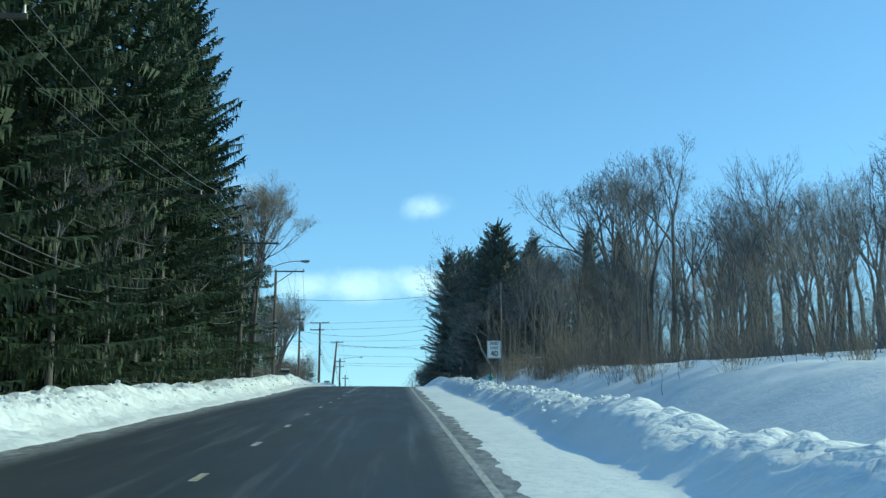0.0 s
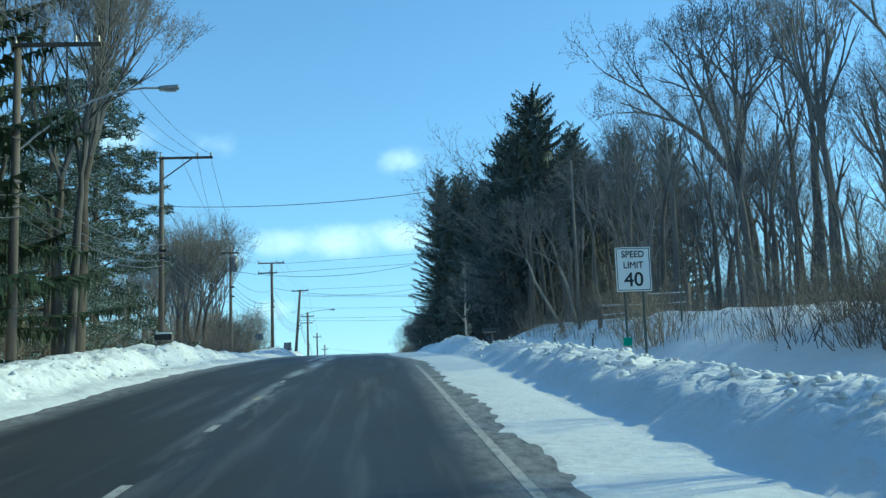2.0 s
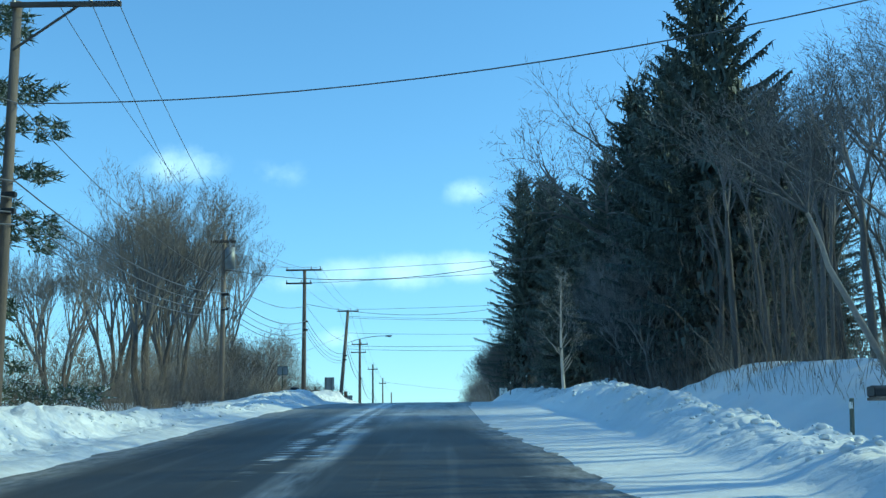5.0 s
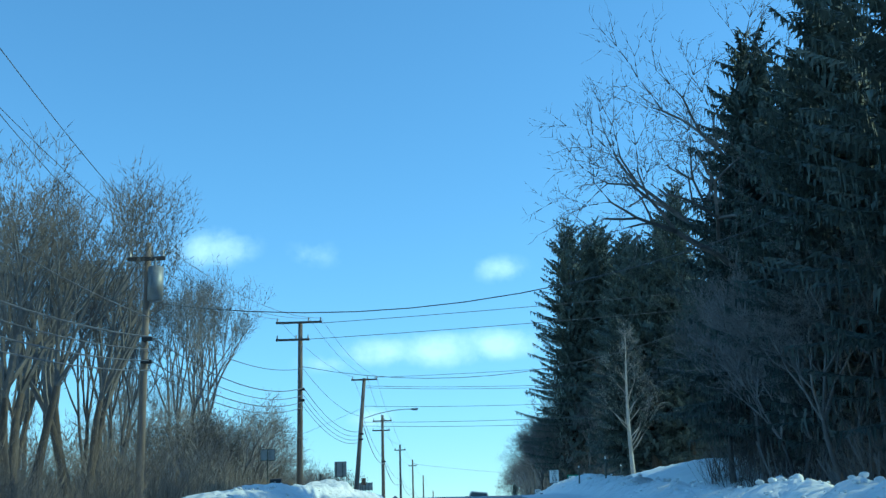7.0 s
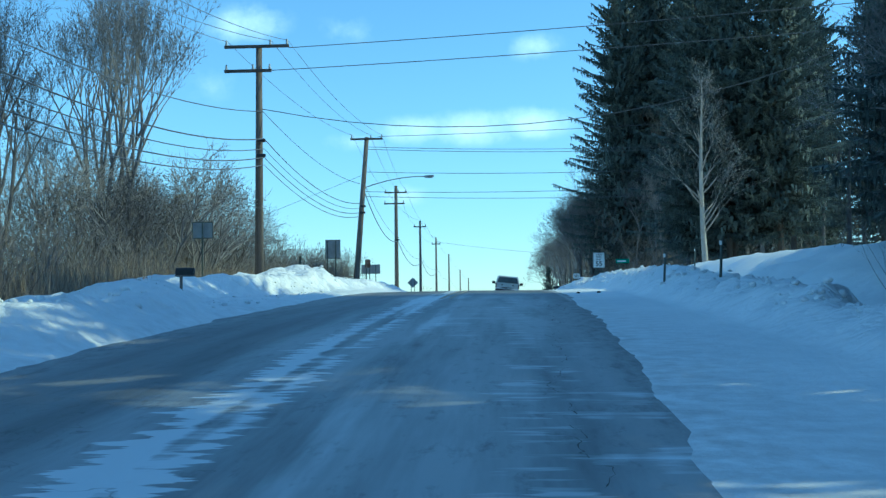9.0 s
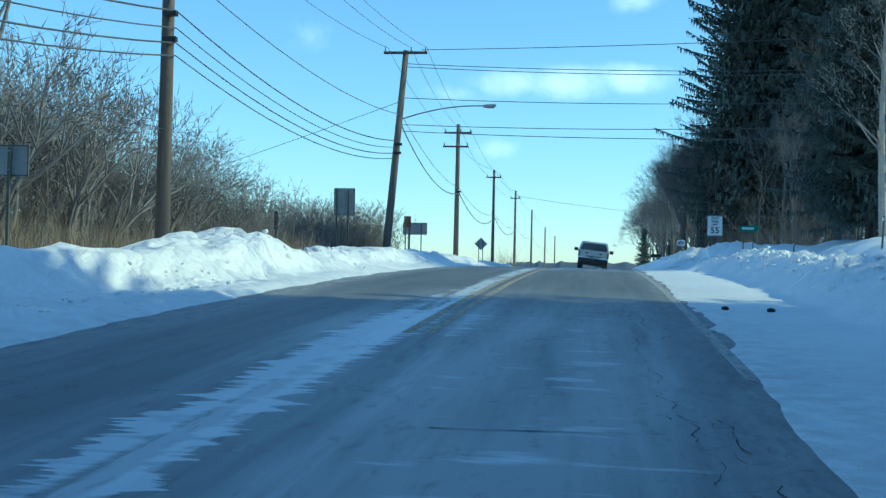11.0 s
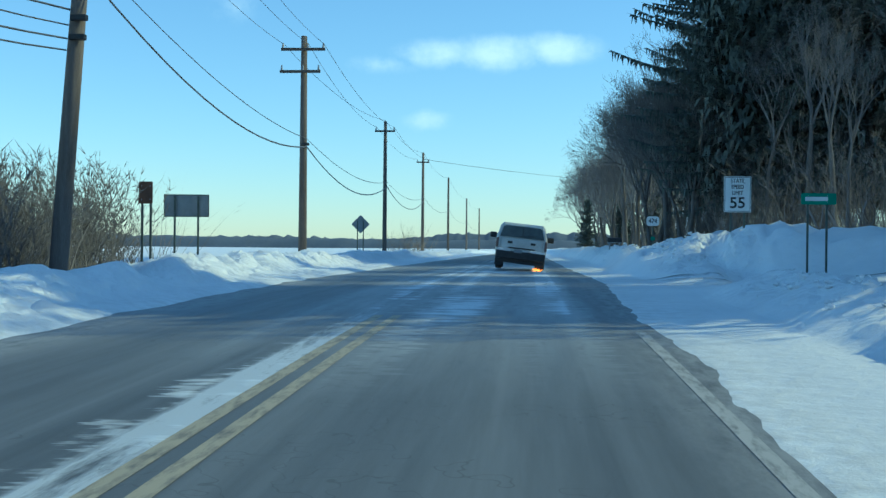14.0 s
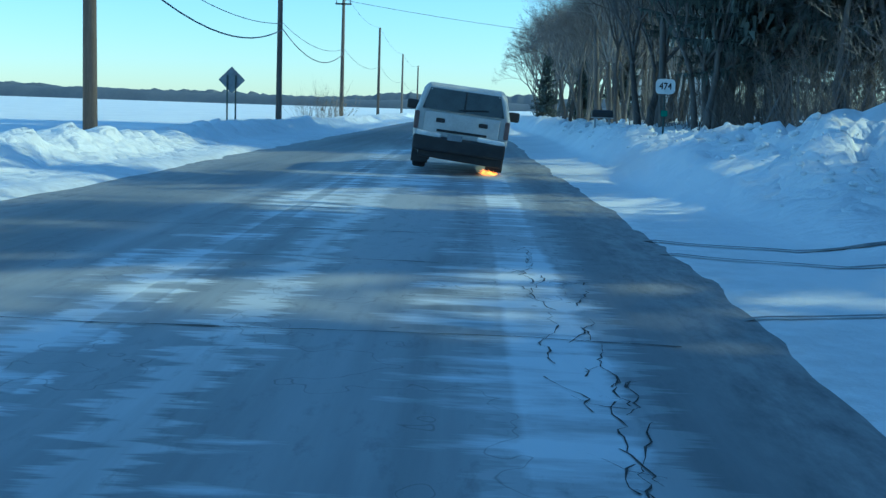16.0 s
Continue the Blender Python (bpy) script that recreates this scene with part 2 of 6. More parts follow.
    bands = math_node(nt, "MULTIPLY", first, math_node(nt, "MAXIMUM", math_node(nt, "MULTIPLY", strip(-1.65, 0.1, 0.35), math_node(nt, "MULTIPLY_ADD", smear, 2.6, -0.65, clamp=True)), ladder))
    shoulder = math_node(nt, "MULTIPLY", math_node(nt, "MULTIPLY", second, ragged_strip(0.33, 0.36, 0.12)), math_node(nt, "MULTIPLY_ADD", smear, 1.6, -0.1, clamp=True))
    bands = math_node(nt, "MAXIMUM", bands, math_node(nt, "MULTIPLY", math_node(nt, "MULTIPLY", second, ragged_strip(-1.55, 0.12, 0.15)), math_node(nt, "MULTIPLY_ADD", smear, 2.6, -0.35, clamp=True)))
    film = math_node(nt, "MAXIMUM", film, math_node(nt, "MAXIMUM", bands, math_node(nt, "MULTIPLY", shoulder, 0.8)))
    crust = noise_tex(nt, coords(nt, (5.5, 1.7, 1)), 1.0, 7, 0.72)
    film = math_node(nt, "MULTIPLY", film, math_node(nt, "MULTIPLY_ADD", crust, 3.4, -0.55, clamp=True), clamp=True)
    base = mix_rgb(nt, film, base, (0.56, 0.58, 0.60))
    # snow thinning out into grit along both edges
    hold = math_node(nt, "MULTIPLY_ADD", stretch_of(99.0, 26.0), -0.62, 1.28)
    thin = math_node(nt, "MULTIPLY", math_node(nt, "MAXIMUM", math_node(nt, "DIVIDE", math_node(nt, "SUBTRACT", math_node(nt, "ADD", x, 0.5), hold), 0.55, clamp=True), math_node(nt, "DIVIDE", math_node(nt, "SUBTRACT", -5.0, x), 0.7, clamp=True)), math_node(nt, "MULTIPLY_ADD", crust, 3.0, -0.85, clamp=True))
    base = mix_rgb(nt, math_node(nt, "MULTIPLY", thin, 0.72), base, (0.40, 0.395, 0.39))
    # wind-blown snow lying in cross-swept tongues, mostly past the first rise
    blown = noise_tex(nt, coords(nt, (0.55, 2.6, 1)), 1.0, 6, 0.62)
    patch = noise_tex(nt, coords(nt, (0.7, 0.09, 1)), 1.0, 3)
    start = math_node(nt, "DIVIDE", math_node(nt, "SUBTRACT", y, 62.0), 30.0, clamp=True)
    middle = math_node(nt, "MULTIPLY", math_node(nt, "MULTIPLY", ragged_strip(-2.62, 0.3, 0.16), math_node(nt, "MULTIPLY_ADD", strip(-2.56, 0.05, 0.12), -0.3, 1.0)), math_node(nt, "MULTIPLY_ADD", math_node(nt, "DIVIDE", math_node(nt, "SUBTRACT", y, 128.0), 14.0, clamp=True), -0.35, 1.0))
    right = math_node(nt, "MULTIPLY", strip(0.6, 0.2, 0.6), math_node(nt, "MULTIPLY_ADD", math_node(nt, "DIVIDE", math_node(nt, "SUBTRACT", y, 124.0), 10.0, clamp=True), -0.4, 0.55))
    lane = math_node(nt, "MULTIPLY", strip(-0.95, 0.2, 0.45), 0.3)
    middle = math_node(nt, "MULTIPLY", middle, math_node(nt, "MULTIPLY_ADD", first, 0.3, 1.0))
    where = math_node(nt, "MAXIMUM", math_node(nt, "MAXIMUM", middle, right), lane)
    # early on only a thin trace along the middle
    wide = math_node(nt, "MULTIPLY", math_node(nt, "MULTIPLY", math_node(nt, "MAXIMUM", math_node(nt, "MULTIPLY", first, 0.78), second), strip(-1.3, 1.7, 0.7)), 0.76)
    tracks = math_node(nt, "MAXIMUM", math_node(nt, "MULTIPLY", second, math_node(nt, "MULTIPLY", ragged_strip(-2.38, 0.24, 0.12), math_node(nt, "MULTIPLY_ADD", strip(-2.32, 0.04, 0.08), -0.5, 1.0))), math_node(nt, "MULTIPLY", second, strip(0.3, 0.2, 0.3)))
    wide = math_node(nt, "MAXIMUM", wide, math_node(nt, "MULTIPLY", math_node(nt, "MULTIPLY", cold, tracks), 0.92))
    amount = math_node(nt, "MAXIMUM", wide, math_node(nt, "MULTIPLY", where, math_node(nt, "MULTIPLY_ADD", start, 0.6, 0.4)))
    cover = math_node(nt, "ADD", math_node(nt, "MULTIPLY", blown, 1.0), math_node(nt, "MULTIPLY", patch, 1.15))
    lie = math_node(nt, "MULTIPLY", math_node(nt, "SUBTRACT", math_node(nt, "ADD", cover, math_node(nt, "MULTIPLY", amount, 0.62)), 1.60), 6.0, clamp=True)
    col = mix_rgb(nt, math_node(nt, "MULTIPLY", lie, 0.85), base, (0.78, 0.81, 0.84))
    # tar-sealed cracks across the lane
    crack = nt.nodes.new("ShaderNodeTexVoronoi")
    crack.feature = "DISTANCE_TO_EDGE"
    crack.inputs["Scale"].default_value = 1.0
    warp = nt.nodes.new("ShaderNodeVectorMath")
    warp.operation = "ADD"
    wob = nt.nodes.new("ShaderNodeTexNoise")
    wob.inputs["Scale"].default_value = 2.0
    nt.links.new(coords(nt), wob.inputs["Vector"])
    sc = nt.nodes.new("ShaderNodeVectorMath")
    sc.operation = "SCALE"
    sc.inputs["Scale"].default_value = 0.5
    nt.links.new(wob.outputs["Color"], sc.inputs[0])
    nt.links.new(coords(nt, (0.16, 0.16, 1)), warp.inputs[0]), nt.links.new(sc.outputs[0], warp.inputs[1])
    nt.links.new(warp.outputs[0], crack.inputs["Vector"])
    line = math_node(nt, "MULTIPLY_ADD", crack.outputs["Distance"], -300.0, 1.0, clamp=True)
    col = mix_rgb(nt, math_node(nt, "MULTIPLY", line, 0.45), col, (0.03, 0.03, 0.032))
    nt.links.new(col, b.inputs["Base Color"])
    rough = math_node(nt, "SUBTRACT", math_node(nt, "MULTIPLY_ADD", wear, 0.35, 0.48), math_node(nt, "MULTIPLY", film, 0.15))
    nt.links.new(rough, b.inputs["Roughness"])
    bump(nt, b, math_node(nt, "ADD", math_node(nt, "MULTIPLY", grain, 0.15), math_node(nt, "ADD", math_node(nt, "MULTIPLY", lie, 1.0), math_node(nt, "MULTIPLY", film, 0.5))), 0.5, 0.02)
    return m


def foliage_material(name, dark, light, frost=0.0):
    m, nt, b = material(name, dark, 0.7)
    geo = nt.nodes.new("ShaderNodeNewGeometry")
    info = nt.nodes.new("ShaderNodeObjectInfo")
    fac = math_node(nt, "ADD", math_node(nt, "MULTIPLY", geo.outputs["Random Per Island"], 0.8), math_node(nt, "MULTIPLY", info.outputs["Random"], 0.2))
    col = ramp(nt, fac, ((0.0, dark), (0.85, light), (1.0, tuple(min(1, c * 1.5) for c in light))))
    if frost:
        hit = math_node(nt, "GREATER_THAN", noise_tex(nt, coords(nt), 9.0, 2), 1 - frost)
        col = mix_rgb(nt, hit, col, (0.7, 0.73, 0.76))
    nt.links.new(col, b.inputs["Base Color"])
    return m


def line_paint(name, color):
    """Road paint worn through to the asphalt."""
    m, nt, b = material(name, color, 0.7)
    worn = noise_tex(nt, coords(nt, (6, 1.2, 1)), 2.2, 6, 0.7)
    fac = math_node(nt, "MULTIPLY_ADD", worn, 3.2, -0.75, clamp=True)
    nt.links.new(mix_rgb(nt, math_node(nt, "MULTIPLY", fac, 0.9), (0.10, 0.10, 0.10), color), b.inputs["Base Color"])
    return m


SNOW, ASPHALT = snow_material(), asphalt_material()
PAINT_WHITE, PAINT_YELLOW = line_paint("worn_white_paint", (0.48, 0.47, 0.45)), line_paint("worn_yellow_paint", (0.46, 0.395, 0.28))
SPRUCE = foliage_material("spruce_needles", (0.010, 0.020, 0.008), (0.05, 0.075, 0.03), 0.0)
PINE = foliage_material("pine_needles", (0.048, 0.07, 0.044), (0.165, 0.205, 0.125), 0.42)
DARK_PINE = foliage_material("dark_conifer_needles", (0.038, 0.050, 0.046), (0.108, 0.13, 0.112), 0.0)
BARK = varied("grey_bark", (0.066, 0.06, 0.056), (0.185, 0.168, 0.155), 2.0, 0.95, fine=24, strength=0.8, distance=0.03, stretch=(1, 1, 0.2), by_object=0.25)
TWIG = varied("bare_twigs", (0.088, 0.083, 0.08), (0.24, 0.222, 0.21), 0.8, 0.95, fine=10, by_object=0.3)
FROSTED = varied("frosted_grey_twigs", (0.11, 0.098, 0.09), (0.31, 0.29, 0.275), 0.9, 0.95, fine=9, by_object=0.25)
# pale bark tone, raised further so sunlight on the limbs is in the colour
PALE_TWIG = varied("pale_sunlit_twigs", (0.24, 0.21, 0.18), (0.46, 0.42, 0.37), 0.8, 0.95, fine=10, by_object=0.2)
CONIFER_BARK = varied("conifer_bark", (0.05, 0.042, 0.036), (0.15, 0.125, 0.105), 2.0, 0.95, fine=20, strength=0.8, distance=0.03, stretch=(1, 1, 0.2))
DRY = foliage_material("dry_brush", (0.16, 0.122, 0.085), (0.38, 0.305, 0.22))
BRUSH = foliage_material("grey_brush", (0.08, 0.064, 0.052), (0.23, 0.185, 0.145), 0.12)
POLE_WOOD = varied("weathered_pole_wood", (0.11, 0.09, 0.076), (0.27, 0.225, 0.19), 1.5, 0.9, fine=25, strength=0.6, distance=0.01, stretch=(4, 4, 0.25), by_object=0.3)
ARM_WOOD = varied("dark_crossarm_wood", (0.05, 0.042, 0.036), (0.14, 0.115, 0.095), 2.0, 0.9, fine=25)
CABLE = varied("black_cable", (0.05, 0.05, 0.053), (0.17, 0.17, 0.175), 2.0, 0.5, fine=20)
WIRE = varied("weathered_aluminium_wire", (0.16, 0.165, 0.17), (0.34, 0.35, 0.36), 2.0, 0.45, 0.6, fine=20)
GALV = varied("galvanised_steel", (0.26, 0.27, 0.28), (0.46, 0.47, 0.48), 4.0, 0.5, 0.6, fine=40)
SIGN_BACK = varied("bare_aluminium_sign_back", (0.17, 0.18, 0.19), (0.33, 0.34, 0.35), 3.0, 0.5, 0.35, fine=40)
POST = varied("green_steel_post", (0.045, 0.06, 0.05), (0.12, 0.14, 0.125), 4.0, 0.6, 0.2, fine=40)
SIGN_WHITE = varied("white_sign_sheeting", (0.72, 0.73, 0.72), (0.84, 0.85, 0.84), 4.0, 0.4, fine=60, strength=0.05)
SIGN_BLACK = varied("black_sign_print", (0.008, 0.008, 0.009), (0.02, 0.02, 0.022), 4.0, 0.5, fine=60, strength=0.05)
SIGN_GREEN = varied("green_sign_sheeting", (0.0, 0.20, 0.12), (0.01, 0.29, 0.18), 4.0, 0.4, fine=60, strength=0.05)
SIGN_BROWN = varied("brown_painted_board", (0.07, 0.035, 0.02), (0.16, 0.08, 0.045), 4.0, 0.7, fine=40)
PLASTIC_BLACK = varied("black_plastic", (0.012, 0.012, 0.013), (0.035, 0.035, 0.037), 5.0, 0.5, fine=50)
RUBBER = varied("tyre_rubber", (0.012, 0.012, 0.012), (0.04, 0.039, 0.037), 5.0, 0.85, fine=50)
CAR_PAINT = varied("dirty_white_car_paint", (0.42, 0.42, 0.41), (0.66, 0.66, 0.64), 1.6, 0.4, fine=30, strength=0.05, coat=0.3)
GLASS_DARK = varied("dark_car_glass", (0.03, 0.036, 0.038), (0.085, 0.095, 0.098), 2.6, 0.12, fine=50, strength=0.02)
CHROME = varied("dull_chrome", (0.45, 0.46, 0.47), (0.66, 0.67, 0.68), 4.0, 0.3, 0.9, fine=40)
LAMP_RED = varied("grimy_red_lamp_lens", (0.11, 0.07, 0.065), (0.19, 0.12, 0.11), 6.0, 0.3, fine=40)
OLD_WOOD = varied("grey_fence_wood", (0.12, 0.10, 0.085), (0.30, 0.265, 0.23), 2.0, 0.9, fine=25, stretch=(1, 1, 1))
SIDING = varied("white_house_siding", (0.6, 0.61, 0.61), (0.78, 0.78, 0.77), 2.0, 0.6, fine=30)
ROOF = varied("grey_shingle_roof", (0.07, 0.07, 0.075), (0.16, 0.16, 0.165), 2.0, 0.9, fine=20)
PORCELAIN = varied("grey_insulator_porcelain", (0.2, 0.2, 0.21), (0.34, 0.34, 0.35), 5.0, 0.3, fine=40)
# aerial haze is put into this lightened, blued colour of the woods
FAR_WOOD = varied("haze_tinted_woods", (0.085, 0.105, 0.135), (0.135, 0.158, 0.19), 0.02, 0.95, fine=0.3, strength=0.0)
SPARK_M, _, _b = material("glowing_sparks", (0.9, 0.35, 0.05), 0.5)
_b.inputs["Emission Color"].default_value, _b.inputs["Emission Strength"].default_value = (1.0, 0.27, 0.04, 1), 3.2
TAR = varied("tar_filled_crack", (0.012, 0.012, 0.013), (0.03, 0.03, 0.032), 3.0, 0.6, fine=30)

# ---- shape of the ground ----
LINE_R, CENTRE = 1.3, -2.25
ROAD_L, ROAD_R = -5.7, 1.95
PROFILE_Y = (-60, -20, 16, 32, 48, 56, 64, 72, 80, 88, 96, 104, 112, 120, 128, 136, 144, 152, 160, 172, 190, 215, 250, 330, 500)
PROFILE_Z = (-5.9, -1.9, 1.72, 3.22, 4.81, 5.61, 6.33, 7.0, 7.63, 8.28, 8.91, 9.51, 10.04, 10.49, 10.89, 11.26, 11.54, 11.75, 11.93, 12.05, 12.06, 12.06, 12.05, 11.95, 11.5)


def road_z(y):
    y = np.asarray(y, float)
    return np.mean([np.interp(y + d, PROFILE_Y, PROFILE_Z) for d in (-5, -3, -1, 1, 3, 5)], axis=0)


def lattice(ix, iy, seed):
    h = (ix.astype(np.int64) * 374761393 + iy.astype(np.int64) * 668265263 + seed * 974634777) & 0x7FFFFFFF
    h = ((h ^ (h >> 13)) * 1274126177) & 0x7FFFFFFF
    return ((h ^ (h >> 16)) & 0xFFFF) / 65535.0


def value_noise(x, y, seed=0):
    ix, iy = np.floor(x), np.floor(y)
    fx, fy = x - ix, y - iy
    fx, fy = fx * fx * (3 - 2 * fx), fy * fy * (3 - 2 * fy)
    a, b, c, d = lattice(ix, iy, seed), lattice(ix + 1, iy, seed), lattice(ix, iy + 1, seed), lattice(ix + 1, iy + 1, seed)
    return (a * (1 - fx) + b * fx) * (1 - fy) + (c * (1 - fx) + d * fx) * fy


def fbm(x, y, octaves=4, seed=0):
    total, amp, norm = 0, 1.0, 0
    for k in range(octaves):
        total, norm = total + amp * value_noise(x * 2**k, y * 2**k, seed + k), norm + amp
        amp *= 0.5
    return total / norm


def smooth(x, a, b):
    t = np.clip((x - a) / (b - a), 0, 1)
    return t * t * (3 - 2 * t)


def hump(x, centre, half):
    return np.clip(1 - ((x - centre) / half) ** 2, 0, 1) ** 1.3


def ground_z(x, y):
    """Height of the snow: flat verge, ploughed bank, then yard, field or wooded slope."""
    x, y = np.asarray(x, float), np.asarray(y, float)
    z = road_z(y)
    lumps, fine = fbm(x * 0.9, y * 0.7, 4, 3), fbm(x * 3.1, y * 3.1, 3, 9)
    torn = 1 - np.abs(2 * fbm(x * 0.75, y * 0.62, 4, 31) - 1)
    torn = (np.clip(torn, 0.55, 1) - 0.72) * 1.5
    # left side
    foot = np.interp(y, (40, 60, 75, 95, 105, 117, 124, 130, 133, 138, 145, 165, 176, 400), (-6.3, -6.9, -7.2, -6.4, -6.0, -6.1, -8.4, -9.0, -7.6, -6.8, -6.3, -6.6, -7.5, -7.7))
    foot = foot - 0.5 * (fbm(y * 0.25, y * 0 + 3.3, 2, 5) - 0.5)
    high = 0.22 + 0.42 * fbm(y * 0.16, y * 0 + 7.7, 3, 6) + 0.08 * hump(y, 66, 5) + 0.2 * hump(y, 130, 4) + 0.38 * hump(y, 138.5, 3.4) - 0.3 * hump(y, 96, 17) - 0.15 * hump(y, 168, 6) - 0.16 * smooth(y, 168, 180)
    verge = 0.02 + 0.16 * smooth(-x, 5.5, 6.6) * fine
    bank = high * smooth(-x, -foot + 0.0, -foot + 1.1) * (1 - 0.55 * smooth(-x, -foot + 1.9, -foot + 4.5))
    upper = smooth(y, 160, 170)
    slab = (y + 1.3 * x + 2.2 * fbm(y * 0.22, y * 0, 2, 8)) / 2.3
    slab = slab - np.floor(slab)
    scallop = 0.36 * slab ** 1.4 * (1 - smooth(slab, 0.86, 1.0)) * upper * hump(-x, -foot + 1.1, 1.3)
    rough = (lumps - 0.5) * 0.42 * smooth(-x, -foot, -foot + 1.0)
    yard = -0.15 * smooth(-x, 9, 14) - 0.35 * smooth(-x, 6.9, 9.5) * hump(y, 93, 14) + (12.05 - z) * smooth(-x, 10, 26) * smooth(y, 150, 176)
    heap = 0.62 * np.exp(-((x + 10.4) / 1.5) ** 2 - ((y - 75.6) / 2.2) ** 2)
    cut = 0.3 * smooth(-x, 7.5, 7.85) * (1 - smooth(-x, 8.0, 9.4)) * hump(y, 74.0, 4.6)
    left = heap + cut + verge + bank + rough * (0.7 - 0.45 * upper) + (0.42 - 0.3 * smooth(y, 168, 180) - 0.2 * hump(y, 96, 17)) * torn * hump(-x, -foot + 1.5, 2.0) + scallop + yard
    # right side
    crest = 4.5 + 0.6 * (fbm(y * 0.06, y * 0 + 1.2, 2, 11) - 0.5)
    tall = 0.26 + 0.35 * fbm(y * 0.14, y * 0 + 4.1, 3, 12) + 0.35 * smooth(y, 76, 82) * (1 - smooth(y, 92, 100)) + 0.25 * smooth(y, 124, 135) * (1 - smooth(y, 150, 160)) + 0.25 * smooth(y, 184, 196)
    tall = tall + 0.16 * (1 - smooth(y, 56, 70))
    side_road = hump(y, 171, 5.5)
    tall = tall * (1 - 0.95 * side_road)
    ridge = tall * hump(x, crest, 1.25) + ((fine - 0.5) * 0.2 + 0.3 * torn) * hump(x, crest + 0.3, 1.7) * (1 - side_road)
    ditch = -0.22 * hump(x, 6.4, 1.6) * (1 - smooth(y, 172, 177) * (1 - smooth(y, 184, 192))) - 0.45 * hump(y, 110, 14) * smooth(x, 5.2, 7)
    rise = 1.35 * smooth(x, 6.6, 10.5) * (1 - 0.55 * hump(y, 112, 16)) * (1 - 0.35 * smooth(y, 186, 205)) * (1 - 0.85 * side_road * (1 - smooth(x, 18, 30)))
    hill = np.clip(x - 10, 0, 60) * (0.028 + 0.05 * (1 - smooth(y, 20, 50)))
    rright = verge * 0.6 + 0.03 * smooth(x, 2.0, 3.0) + ridge + ditch + rise + hill + (lumps - 0.5) * 0.42 * smooth(x, 4.6, 7.5) * (1 - 0.8 * side_road)
    rright = rright + 0.62 * np.exp(-((x - 6.7) / 1.5) ** 2 - ((y - 130.5) / 2.0) ** 2) * (0.8 + 0.5 * lumps)
    rright = rright + 0.34 * torn * smooth(x, 4.2, 5.4) * (1 - smooth(x, 8.6, 10.5)) * smooth(y, 96, 106) * (1 - side_road)
    # pile ploughed up at the corner of the side road
    mouth = np.maximum(178.9 - 0.9 * (x - 2.8), 175.3)
    pile = (0.42 * smooth(x, 2.6, 3.7) + 0.75 * smooth(x, 4.2, 6.6)) * (1 - 0.9 * smooth(x, 7, 10.2)) * smooth(y - mouth, 0, 2.2) * (1 - 0.75 * smooth(y, 184, 194))
    rright = rright + pile * (1 + 0.6 * (lumps - 0.5) + 0.45 * torn)
    mid = -0.07 + 0 * x
    le = ROAD_L + 0.5 * (fbm(x * 0.2, y * 0.7, 3, 21) - 0.5)
    re = np.interp(y, (40, 70, 82, 88, 97, 106, 114, 130, 160, 172, 200), (1.3, 1.35, 0.5, 0.1, 0.05, 0.5, 0.85, 1.05, 1.15, 1.4, 1.2)) + 0.36 * (fbm(x * 0.2, y * 0.33, 3, 22) - 0.5) + 0.16 * (fbm(x * 0.9, y * 1.6, 3, 24) - 0.5) + (0.42 - 0.22 * smooth(y, 100, 125)) * (fbm(x * 0.25, y * 1.9, 2, 27) - 0.5) * (1 - smooth(y, 80, 96) * (1 - smooth(y, 122, 130))) * (1 - 0.7 * smooth(y, 156, 166))
    wl, wr = smooth(le - x, 0, 0.5), smooth(x - re, 0, 0.45)
    out = mid * (1 - wl) * (1 - wr) + left * wl + rright * wr
    # far fields lie level
    far = smooth(np.abs(x), 90, 240)
    return (z + out) * (1 - far) + far * np.where(x < 0, 11.6, 14.0) * smooth(y, -200, 160) + far * (1 - smooth(y, -200, 160)) * (z + out)


def mesh_object(name, verts, faces, mat, parent=None, label="", smooth_shade=False):
    me = bpy.data.meshes.new(name)
    me.from_pydata([tuple(v) for v in verts], [], [tuple(f) for f in faces])
    me.materials.append(mat)
    if smooth_shade:
        me.polygons.foreach_set("use_smooth", [True] * len(me.polygons))
    me.update()
    ob = new(name, me)
    if parent:
        ob.parent = parent
    return tagged(ob, label)


def sheet(xs, ys, height):
    gx, gy = np.meshgrid(xs, ys)
    gz = height(gx, gy)
    verts = np.stack([gx, gy, gz], -1).reshape(-1, 3)
    n, m = len(ys), len(xs)
    i = (np.arange(n - 1)[:, None] * m + np.arange(m - 1)).ravel()
    return verts, np.stack([i, i + 1, i + m + 1, i + m], -1)


